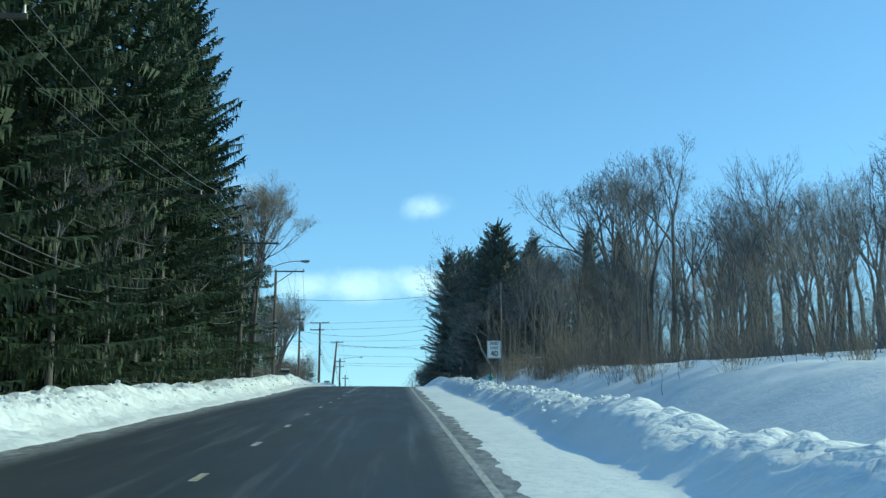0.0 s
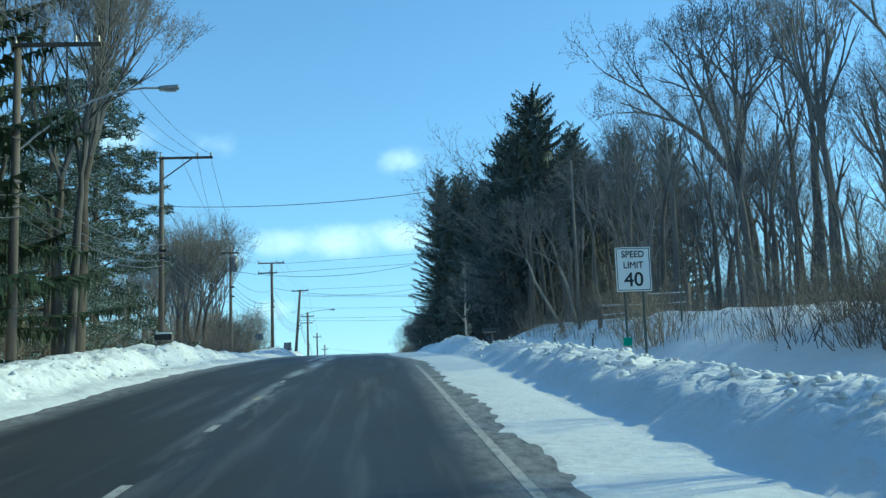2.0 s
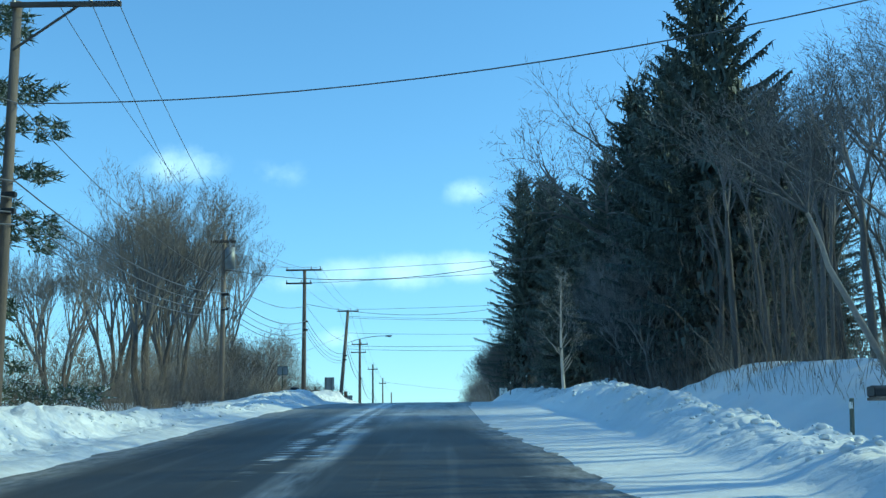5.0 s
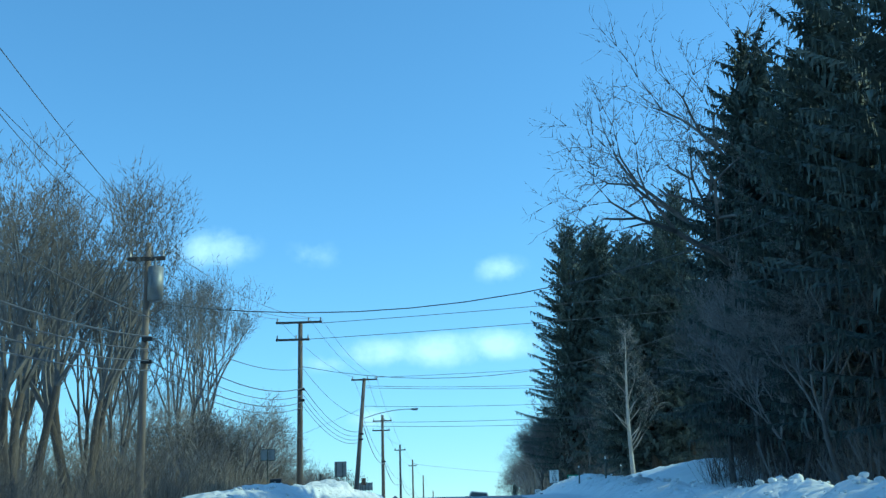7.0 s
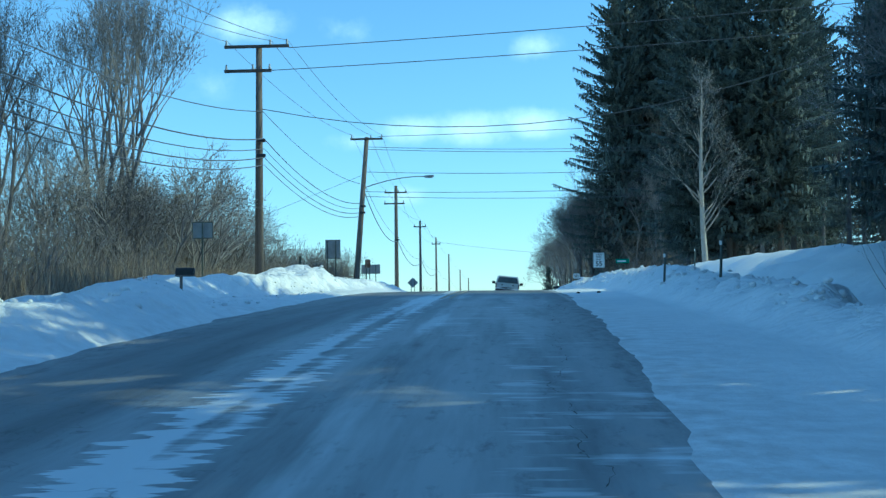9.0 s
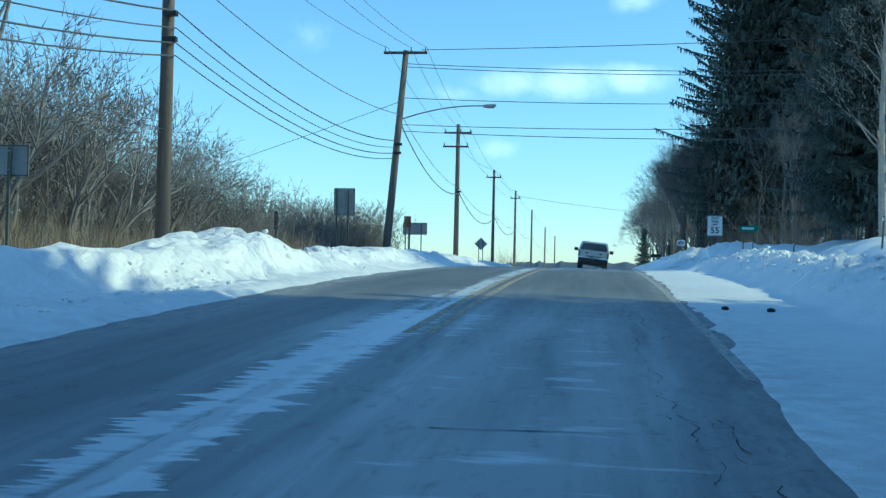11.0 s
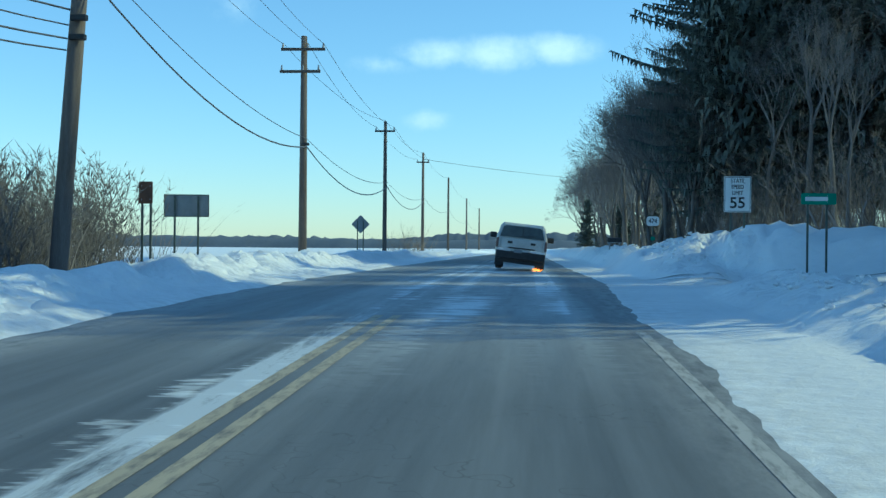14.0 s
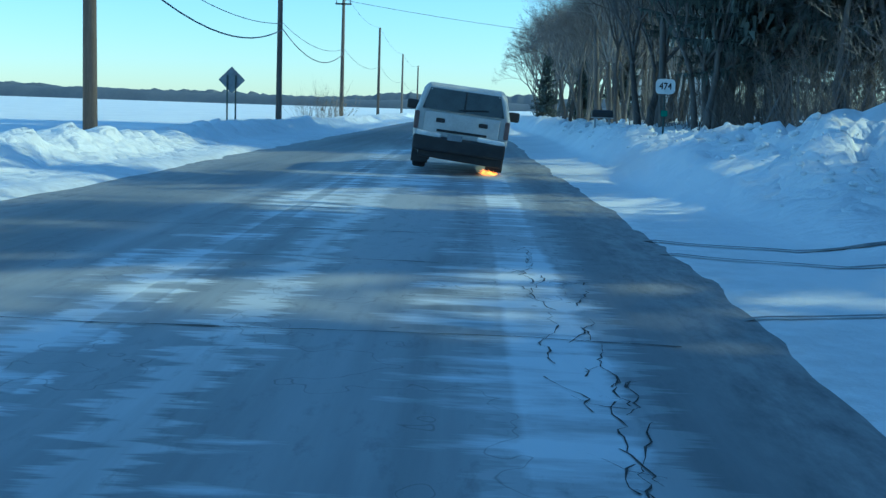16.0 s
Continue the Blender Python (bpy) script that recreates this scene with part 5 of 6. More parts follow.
def chain(points, r, n=5):
    """A bent tube along points, in one piece."""
    bm = bmesh.new()
    rings = []
    pts = [Vector(p) for p in points]
    for k, p in enumerate(pts):
        d = (pts[min(k + 1, len(pts) - 1)] - pts[max(k - 1, 0)]).normalized()
        s = d.cross(Vector((0, 0, 1)))
        s = s.normalized() if s.length > 1e-3 else d.orthogonal().normalized()
        t = d.cross(s)
        rings.append([bm.verts.new(p + (s * math.cos(6.2832 * j / n) + t * math.sin(6.2832 * j / n)) * r) for j in range(n)])
    for a, b in zip(rings, rings[1:]):
        for j in range(n):
            bm.faces.new((a[j], a[(j + 1) % n], b[(j + 1) % n], b[j]))
    bm.faces.new(rings[0][::-1]), bm.faces.new(rings[-1])
    return bm


# utility poles
def utility_pole(x, y, top, arms=(), lean=(0, 0), radius=0.16, label="weathered wooden utility pole behind the snowbank", transformer=False, lamp=None, brackets=(), wood=None):
    """arms: (height, from x, to x, brace); heights are absolute, x is measured from the pole."""
    base = float(ground_z(x, y))
    ob = thing("utility_pole", label, "utility pole", "utility poles along the road", (x, y, base))
    h = top - base
    tip = Vector((lean[0], lean[1], h))

    def on(z):
        return tip * ((z - base) / h)
    part("pole", rod((0, 0, -0.4), tip, radius, radius * 0.68, 12), wood or POLE_WOOD, ob, smooth_shade=True)
    for z, x0, x1, brace in arms:
        c = on(z)
        arm = part("crossarm", block((x1 - x0, 0.1, 0.12), (c.x + (x0 + x1) / 2, c.y - radius - 0.03, c.z), 0.01), ARM_WOOD, ob)
        for px in ((x0 + 0.08, x1 - 0.08) + ((x1 - 0.75,) if x1 - x0 > 1.2 else ())):
            part("insulator", rod((c.x + px, c.y - radius - 0.03, c.z + 0.05), (c.x + px, c.y - radius - 0.03, c.z + 0.27), 0.055, 0.028, 7), PORCELAIN, arm)
        if brace:
            low = on(z - 1.15)
            part("brace", rod((low.x, low.y - radius, low.z), (c.x + x1 * 0.62, c.y - radius - 0.03, c.z), 0.035), ARM_WOOD, ob)
    if transformer:
        c = on(top - 1.35)
        part("transformer", rod((c.x + 0.33, c.y - 0.22, c.z - 0.55), (c.x + 0.33, c.y - 0.22, c.z + 0.5), 0.24, n=14), SIGN_BACK, ob, "grey steel transformer can", True)
        part("cutout", rod((c.x + 0.3, c.y - 0.22, c.z + 0.5), (c.x + 0.3, c.y - 0.22, c.z + 0.78), 0.05, 0.03, 7), PORCELAIN, ob)
    for z in brackets:
        c = on(z)
        part("cable_bracket", block((0.34, 0.16, 0.12), (c.x + 0.12, c.y - radius, c.z), 0.02), PLASTIC_BLACK, ob)
    if lamp:
        (lx, ly, lz), zb = lamp
        c = on(zb)
        pts = []
        for k in range(9):
            t = k / 8
            pts.append((c.x + (lx - x - c.x) * t, c.y + (ly - y - c.y) * t, c.z + (lz - zb) * (1 - (1 - t) ** 2.0)))
        part("lamp_arm", chain(pts, 0.035, 6), GALV, ob)
        e = Vector(pts[-1])
        head = part("lamp_head", block((0.62, 0.24, 0.14), e + Vector((0.25, 0, 0.0)), 0.05, (0, -4, 0)), GALV, ob, "grey cobra-head lamp")
        part("lens", block((0.34, 0.18, 0.05), e + Vector((0.3, 0, -0.085)), 0.02), PORCELAIN, head)
    return ob


POLES = {}


def pole(key, x, y, top, **more):
    POLES[key] = (x, y, top)
    return utility_pole(x, y, top, **more)


pole("Y", -10.4, 4.0, 9.8, arms=((9.6, -0.1, 2.4, True),))
pole("Z", -10.4, 31.5, 12.6, arms=((12.4, -0.1, 2.4, True),))
pole("A", -10.43, 58.9, 16.03, arms=((15.85, -0.1, 2.5, False),), lamp=((-6.4, 60.0, 14.85), 12.6))
pole("B", -10.6, 83.0, 18.4, arms=((18.25, -0.1, 2.6, True),), brackets=(13.5, 13.1))
pole("C", -10.6, 110.6, 18.3, arms=((17.75, -0.6, 0.6, False),), radius=0.14, transformer=True, brackets=(15.2, 14.5), label="dark wooden utility pole with a transformer can")
pole("D", -10.15, 139.6, 21.35, arms=((21.28, -1.35, 1.25, False), (20.3, -1.35, 0.55, False)), brackets=(17.5, 16.9), radius=0.18)
pole("E", -9.98, 167.0, 22.0, arms=((21.85, -1.0, 1.05, False),), lean=(0.85, -0.3), brackets=(17.6, 17.2), lamp=((-5.5, 167.6, 19.55), 18.75), radius=0.2, label="leaning wooden utility pole with a street lamp arm")
pole("F", -9.78, 192.4, 21.95, arms=((21.35, -0.95, 0.95, False), (20.4, -1.0, 0.75, False)), brackets=(17.3,), radius=0.19)
pole("G", -10.0, 222.4, 21.6, arms=((20.9, -0.7, 0.7, False),))
pole("H", -10.0, 251.0, 21.8, arms=((20.9, -0.6, 0.6, False),))
pole("I", -10.05, 286.0, 21.6)
pole("J", -9.6, 320.0, 20.5)
pole("K", -9.2, 356.0, 20.3)
utility_pole(9.3, 77.0, 16.3, radius=0.075, wood=OLD_WOOD, label="thin pale pole at the wood's edge")


def cable(points, r, mat, label, sag=0.02):
    """A hanging line through points, drooping between each two."""
    pts = []
    for a, b in zip(points, points[1:]):
        a, b = Vector(a), Vector(b)
        n = 14
        drop = (b - a).length * sag
        for k in range(n):
            t = k / n
            pts.append(a.lerp(b, t) - Vector((0, 0, 4 * drop * t * (1 - t))))
    pts.append(Vector(points[-1]))
    bm = chain(pts, r, 4)
    me = bpy.data.meshes.new("overhead_cable")
    bm.to_mesh(me)
    bm.free()
    me.materials.append(mat)
    return tagged(new("overhead_cable", me), label, "overhead cable", "overhead cables")


def at(key, dx, dz):
    x, y, top = POLES[key]
    if key == "E":
        f = 1 + dz / 9.5
        return (x + 0.85 * f + dx, y - 0.2, top + dz)
    return (x + dx, y, top + dz)


# primary lines on the crossarms
for k, (off_ab, off_c, off_d, off_e, off_f, off_g) in enumerate(((2.42, 0.68, 1.17, 0.95, 0.87, 0.6), (1.75, -0.68, 0.5, 0.2, 0.2, -0.6), (0.9, 0.0, -1.27, -0.9, -0.87, 0.0))):
    run = [at("Y", off_ab, 0.05), at("Z", off_ab, 0.05), at("A", off_ab, 0.08), at("B", off_ab, 0.1), at("C", off_c, -0.25 if k < 2 else 0.05), at("D", off_d, 0.2), at("E", off_e, 0.15), at("F", off_f, -0.35), at("G", off_g, -0.4 if k < 2 else 0.05), at("H", off_g, -0.6 if k < 2 else 0.05)]
    cable(run, 0.012, WIRE, "thin bare overhead power wire")
cable([at("H", 0, 0.05), at("I", 0, 0.05), at("J", 0, 0.0), at("K", 0, 0)], 0.012, WIRE, "thin bare overhead power wire")
# neutral and telephone lines lower down
cable([at("Y", 0.15, -2.6), at("Z", 0.15, -2.6), at("A", 0.15, -3.0), at("B", 0.15, -2.6), at("C", 0.15, -2.4), at("D", 0.15, -2.65), at("E", 0.1, -3.0), at("F", 0.15, -4.4), at("G", 0.15, -4.2), at("H", 0.1, -4.2), at("I", 0.1, -4.0), at("J", 0.1, -3.6), at("K", 0.1, -3.6)], 0.016, CABLE, "black overhead service cable", 0.022)
for k, dz in enumerate((0.0, -0.4, -0.75, -1.05)):
    run = [at("Y", 0.2, -4.0 + dz), at("Z", 0.2, -4.0 + dz), at("A", 0.2, -4.3 + dz), at("B", 0.2, -4.55 + dz), at("C", 0.2, -3.0 + dz), at("D", 0.2, -3.75 + dz), at("E", -0.15, -4.2 + dz * 0.8)]
    cable(run, (0.022, 0.016, 0.02, 0.018)[k], CABLE, "black overhead telephone cable", 0.026)
cable([at("E", 0.1, -3.4), at("F", 0.15, -4.75), at("G", 0.15, -4.5), at("H", 0.1, -4.5)], 0.03, CABLE, "thick black overhead telephone cable", 0.04)
# lines across the road
for a, b, sag in ((at("B", 0.1, -2.6), (9.3, 77.0, 16.0), 0.03), (at("C", 0.1, -1.9), (12.5, 108.0, 19.3), 0.079),
                  (at("D", 0.1, -2.55), (14.6, 139.0, 21.3), 0.08), (at("D", 1.2, -0.1), (14.6, 139.0, 22.4), 0.004), (at("D", 0.5, -1.0), (14.6, 139.0, 21.4), 0.004), (at("E", 0.7, 0.05), (13.0, 166.0, 22.5), 0.005), (at("E", 0.05, -0.6), (13.0, 166.0, 21.0), 0.01), (at("E", 0.05, -0.75), (13.0, 166.0, 20.8), 0.01), (at("E", 0.0, -2.2), (13.0, 166.0, 19.6), 0.01),
                  (at("E", 0.0, -3.45), (13.0, 166.0, 18.55), 0.01), (at("E", 0.0, -3.75), (13.0, 166.0, 18.0), 0.01), (at("H", 0.0, -0.6), (14.0, 262.0, 19.5), 0.012)):
    cable([a, b], 0.016, CABLE, "black overhead cable crossing the road", sag)
cable([at("E", -0.1, -2.4), (-19.5, 160.0, 14.6)], 0.012, WIRE, "thin steel guy wire from the leaning pole", 0.004)


# writing
def lettering(text, size, at_, mat, parent, squeeze=1.0):
    cu = bpy.data.curves.new("lettering", "FONT")
    cu.body, cu.size, cu.extrude, cu.align_x, cu.align_y = text, size, 0.002, "CENTER", "CENTER"
    cu.bevel_depth, cu.bevel_resolution = size * 0.014, 0
    tmp = bpy.data.objects.new("lettering", cu)
    scene.collection.objects.link(tmp)
    bpy.context.view_layer.update()
    me = bpy.data.meshes.new_from_object(tmp.evaluated_get(bpy.context.evaluated_depsgraph_get()))
    bpy.data.objects.remove(tmp)
    me.materials.clear()
    me.materials.append(mat)
    me.transform(Matrix.Translation(at_) @ Euler((radians(90), 0, 0)).to_matrix().to_4x4() @ Matrix.Diagonal((squeeze, 1, 1, 1)))
    ob = new("lettering", me)
    ob.parent = parent
    return ob


def rounded_plate(w, h, r, thick, at_):
    bm = bmesh.new()
    pts = []
    for cx, cz, a0 in ((w / 2 - r, h / 2 - r, 0), (-w / 2 + r, h / 2 - r, 90), (-w / 2 + r, -h / 2 + r, 180), (w / 2 - r, -h / 2 + r, 270)):
        for k in range(5):
            a = radians(a0 + 22.5 * k)
            pts.append((cx + r * math.cos(a), cz + r * math.sin(a)))
    front = [bm.verts.new((x + at_[0], at_[1] - thick / 2, z + at_[2])) for x, z in pts]
    back = [bm.verts.new((x + at_[0], at_[1] + thick / 2, z + at_[2])) for x, z in pts]
    bm.faces.new(front), bm.faces.new(back[::-1])
    n = len(pts)
    for k in range(n):
        bm.faces.new((front[k], back[k], back[(k + 1) % n], front[(k + 1) % n]))
    bmesh.ops.recalc_face_normals(bm, faces=bm.faces)
    return bm


def sign(name, label, x, y, z, w, h, posts, plate_mat, post_mat=None, radius=0.03, back=False):
    """A plate with its middle at z on posts at the given offsets."""
    base = float(min(ground_z(x + p, y) for p in posts)) - 0.1
    ob = thing(name, label, "road sign", "", (x, y, base))
    zc = z - base
    for p in posts:
        post = part("post", block((0.055, 0.045, zc + h * 0.42 + 0.1), (p, -0.036 if back else 0.045, (zc + h * 0.42 - 0.1) / 2), 0.006), post_mat or POST, ob)
        for q in (0.3, -0.3):
            part("bolt", rod((p, -0.066 if back else -0.012, zc + h * q), (p, -0.05 if back else 0.01, zc + h * q), 0.014), GALV, post)
    part("plate", rounded_plate(w, h, radius, 0.012, (0, 0, zc)), plate_mat, ob)
    if back:
        for sx, sz, bx, bz in ((0, 1, w, 0.025), (0, -1, w, 0.025), (1, 0, 0.025, h - 0.05), (-1, 0, 0.025, h - 0.05)):
            part("rim", block((bx, 0.02, bz), (sx * (w / 2 - 0.0125), -0.013, zc + sz * (h / 2 - 0.0125)), 0.003), POST, ob)
    return ob, zc


def border(ob, w, h, zc, inset, width, mat):
    for sx, sz, bx, bz in ((0, 1, w - 2 * inset, width), (0, -1, w - 2 * inset, width), (1, 0, width, h - 2 * inset), (-1, 0, width, h - 2 * inset)):
        part("border", block((bx, 0.004, bz), (sx * (w / 2 - inset), -0.0085 - 0.001 * abs(sx), zc + sz * (h / 2 - inset))), mat, ob)


ob, zc = sign("speed_limit_sign", "white speed limit forty sign on two steel posts", 6.67, 54.0, 7.95, 0.91, 1.14, (-0.25, 0.22), SIGN_WHITE)
border(ob, 0.91, 1.14, zc, 0.035, 0.018, SIGN_BLACK)
lettering("SPEED", 0.24, (0, -0.012, zc + 0.38), SIGN_BLACK, ob, 0.92)
lettering("LIMIT", 0.24, (0, -0.012, zc + 0.10), SIGN_BLACK, ob, 0.92)
lettering("40", 0.50, (0, -0.012, zc - 0.28), SIGN_BLACK, ob, 1.0)
part("marker_tag", rounded_plate(0.22, 0.2, 0.03, 0.012, (-0.26, -0.02, 0.95)), SIGN_GREEN, ob, "small green marker tag")
ob, zc = sign("speed_limit_sign", "white state speed limit fifty-five sign on two steel posts", 6.41, 180.2, 14.68, 0.84, 1.12, (-0.2, 0.22), SIGN_WHITE)
border(ob, 0.84, 1.12, zc, 0.03, 0.016, SIGN_BLACK)
for text, dz in (("STATE", 0.42), ("SPEED", 0.23), ("LIMIT", 0.04)):
    lettering(text, 0.17, (0, -0.012, zc + dz), SIGN_BLACK, ob, 0.85)
lettering("55", 0.48, (0, -0.012, zc - 0.28), SIGN_BLACK, ob, 1.05)
ob, zc = sign("street_sign", "green street name sign on two posts in the snowbank", 7.63, 175.0, 14.32, 0.92, 0.30, (-0.28, 0.22), SIGN_GREEN)
part("text_bar", block((0.6, 0.004, 0.11), (-0.06, -0.009, zc)), SIGN_WHITE, ob)
ob, zc = sign("route_sign", "white route marker shield on a dark post", 5.95, 200.5, 14.32, 0.62, 0.47, (0.0,), SIGN_WHITE, radius=0.14)
part("marker_tag", rounded_plate(0.2, 0.18, 0.03, 0.012, (0, -0.02, zc - 0.85)), SIGN_GREEN, ob, "small green marker tag")
lettering("474", 0.30, (0, -0.012, zc), SIGN_BLACK, ob, 0.9)
sign("sign_back", "grey metal back of a road sign on two posts", -10.15, 158.9, 14.4, 0.85, 1.08, (-0.3, 0.17), SIGN_BACK, back=True)
sign("sign_back", "wide grey metal back of a road sign on two posts", -10.13, 176.7, 14.09, 1.35, 0.66, (-0.34, 0.36), SIGN_BACK, back=True)
sign("sign_back", "narrow brown sign board on two posts", -9.77, 172.0, 14.25, 0.36, 0.56, (-0.1, 0.12), SIGN_BROWN)
sign("sign_back", "grey metal back of a road sign on one post", -10.9, 133.9, 13.5, 0.74, 0.58, (0.0,), SIGN_BACK, back=True)
sign("sign_back", "grey metal back of a narrow sign on one post", -10.4, 150.0, 13.2, 0.12, 0.6, (0.0,), POST)


def diamond_sign(x, y, z, half):
    base = float(ground_z(x, y)) - 0.1
    ob = thing("diamond_sign", "grey back of a diamond warning sign on two posts", "road sign", "", (x, y, base))
    zc = z - base
    bm = rounded_plate(half * 1.414, half * 1.414, 0.05, 0.012, (0, 0, 0))
    bmesh.ops.transform(bm, matrix=Matrix.Translation((0, 0, zc)) @ Euler((0, radians(45), 0)).to_matrix().to_4x4(), verts=bm.verts)
    part("plate", bm, SIGN_BACK, ob)
    for p in (-0.17, 0.17):
        part("post", block((0.06, 0.05, zc + half * 0.55), (p, -0.04, (zc + half * 0.55) / 2 - 0.1), 0.006), POST, ob)


diamond_sign(-9.85, 210.0, 14.25, 0.54)


# mailboxes
def mailbox(x, y, z, label, box_mat, post_mat, turn=0.0, wide=0.2, long=0.5, two_legs=False, tall=1.0, capped=False, door_mat=None, end_post=False):
    base = float(ground_z(x, y)) - 0.1
    ob = thing("mailbox", label, "mailbox", "mailboxes", (x, y, base))
    ob.rotation_euler = (0, 0, radians(turn))
    zc = z - base
    bm = bmesh.new()
    prof = [(-wide / 2, -0.12), (wide / 2, -0.12)] + [(wide / 2 * math.cos(a), 0.03 + 0.1 * math.sin(a)) for a in np.linspace(0, math.pi, 9)]
    prof = [(px, (pz + 0.12) * tall - 0.12) for px, pz in prof]
    front = [bm.verts.new((px, -long / 2, zc + pz)) for px, pz in prof]
    rear = [bm.verts.new((px, long / 2, zc + pz)) for px, pz in prof]
    bm.faces.new(front[::-1]), bm.faces.new(rear)
    for k in range(len(prof)):
        j = (k + 1) % len(prof)
        bm.faces.new((front[k], front[j], rear[j], rear[k]))
    bmesh.ops.recalc_face_normals(bm, faces=bm.faces)
    part("box", bm, box_mat, ob)
    part("door", rounded_plate(wide * 0.94, 0.22 * tall, 0.05 * tall, 0.015, (0, -long / 2 - 0.009, zc - 0.12 + 0.12 * tall)), door_mat or box_mat, ob)
    part("shelf", block((wide * 1.15, long * 1.05, 0.03), (0, 0, zc - 0.14), 0.004), post_mat, ob)
    for p in ((-long * 0.35, long * 0.35) if two_legs else (long * 0.42,) if end_post else (0.1,)):
        part("post", block((0.07, 0.07, zc - 0.15), (0, p, (zc - 0.15) / 2), 0.008), post_mat, ob)
    if capped:
        part("snow_cap", block((wide * 0.9, long * 0.92, 0.07), (0, 0, zc - 0.12 + 0.25 * tall + 0.015), 0.03), SNOW, ob, "snow lying on the lid")
    if end_post:
        part("brace", rod((0, long * 0.4, zc - 0.62), (0, -long * 0.18, zc - 0.16), 0.035), post_mat, ob)
        part("flag", block((0.02, 0.03, 0.3), (wide / 2 + 0.015, long * 0.46, zc + 0.1), 0.004), SIGN_WHITE, ob, "pale upright flag")
    if not two_legs and not end_post and tall == 1.0:
        part("brace", rod((0, 0.1, zc - 0.65), (0, -long * 0.35, zc - 0.17), 0.03), post_mat, ob)
    return ob


# the paler wood door stands in for sunlight on the box's road end
mailbox(-8.5, 72.1, 8.2, "black mailbox with a snow cap on a braced wooden post", PLASTIC_BLACK, OLD_WOOD, 90, 0.34, 0.68, False, 1.02, True, OLD_WOOD, True)
mailbox(-8.92, 124.7, 11.66, "black mailbox on a post in the snowbank", PLASTIC_BLACK, OLD_WOOD, 90, 0.2, 0.46, False, 0.8)
mailbox(4.28, 67.9, 7.78, "dark flat mailbox on a post in the snowbank", PLASTIC_BLACK, OLD_WOOD, -90, 0.22, 0.48, False, 0.45)
mailbox(4.3, 203.2, 13.4, "black mailbox on two thin legs in the snow", PLASTIC_BLACK, GALV, -90, 0.3, 0.7, True)


# fence on the slope
def rail_fence(points, label):
    ob = thing("rail_fence", label, "fence", "", (points[0][0], points[0][1], float(ground_z(*points[0]))))
    o = ob.location
    tops = []
    for k, (x, y) in enumerate(points):
        z = float(ground_z(x, y))
        part("post", block((0.17, 0.15, 1.6), (x - o.x, y - o.y, z - o.z + 0.4 - 0.06 * (k % 2)), 0.03, (2 - 3 * (k % 2), -3 + 5 * (k % 2), 20 + 9 * k)), OLD_WOOD, ob)
        tops.append(Vector((x - o.x, y - o.y, z - o.z)))
    # the rails have slipped at one end in every other bay
    for k, (a, b) in enumerate(zip(tops, tops[1:])):
        for h, slip in ((0.86, 0.4 if k % 2 == 0 else 0.08), (0.44, 0.24 if k % 2 == 0 else 0.05)):
            part("rail", rod(a + Vector((0, 0.05, h)), b + Vector((0, 0.05, h - slip)), 0.085, 0.07, 6), OLD_WOOD, ob)
            # snow on the rail, whose white also stands in for light along its top
            part("pale_top_strip", rod(a.lerp(b, 0.08) + Vector((0, 0.05, h - slip * 0.08 + 0.07)), a.lerp(b, 0.93) + Vector((0, 0.05, h - slip * 0.93 + 0.06)), 0.045, 0.035, 6), SNOW, ob, "thin strip on the rail for snow and painted top light")


rail_fence([(9.31, 72.2), (10.95, 70.9), (12.5, 70.1)], "weathered split-rail fence on the snowy slope")
for x, y, s in ((10.75, 70.2, 0.42), (11.2, 70.3, 0.36), (9.6, 77.2, 0.7), (10.4, 78.0, 0.75), (9.0, 79.2, 0.65), (8.3, 75.0, 0.3)):
    bush(2, x, y, s, "tan dry brush beside the rail fence", "brush beside the fence")
for x, y, h in ((5.6, 73.0, 0.9), (6.4, 66.0, 1.0), (7.2, 63.0, 0.9), (9.3, 171.5, 1.3), (8.9, 152.0, 1.0), (9.6, 60.5, 1.2), (4.5, 121.0, 0.9), (3.9, 126.0, 0.8), (-10.6, 52.0, 1.3), (-10.0, 53.0, 1.2), (-10.8, 57.0, 1.2)):
    base = float(ground_z(x, y))
    ob = thing("marker_post", "thin dark marker post standing in the snow", "post", "marker posts", (x, y, base))
    part("post", block((0.05, 0.05, h + 0.3), (0, 0, h / 2 - 0.15), 0.006, (1.5, 2.5, 15)), POST, ob)
    part("cap", block((0.06, 0.012, 0.1), (0, -0.03, h - 0.1), 0.004), SIGN_WHITE, ob)


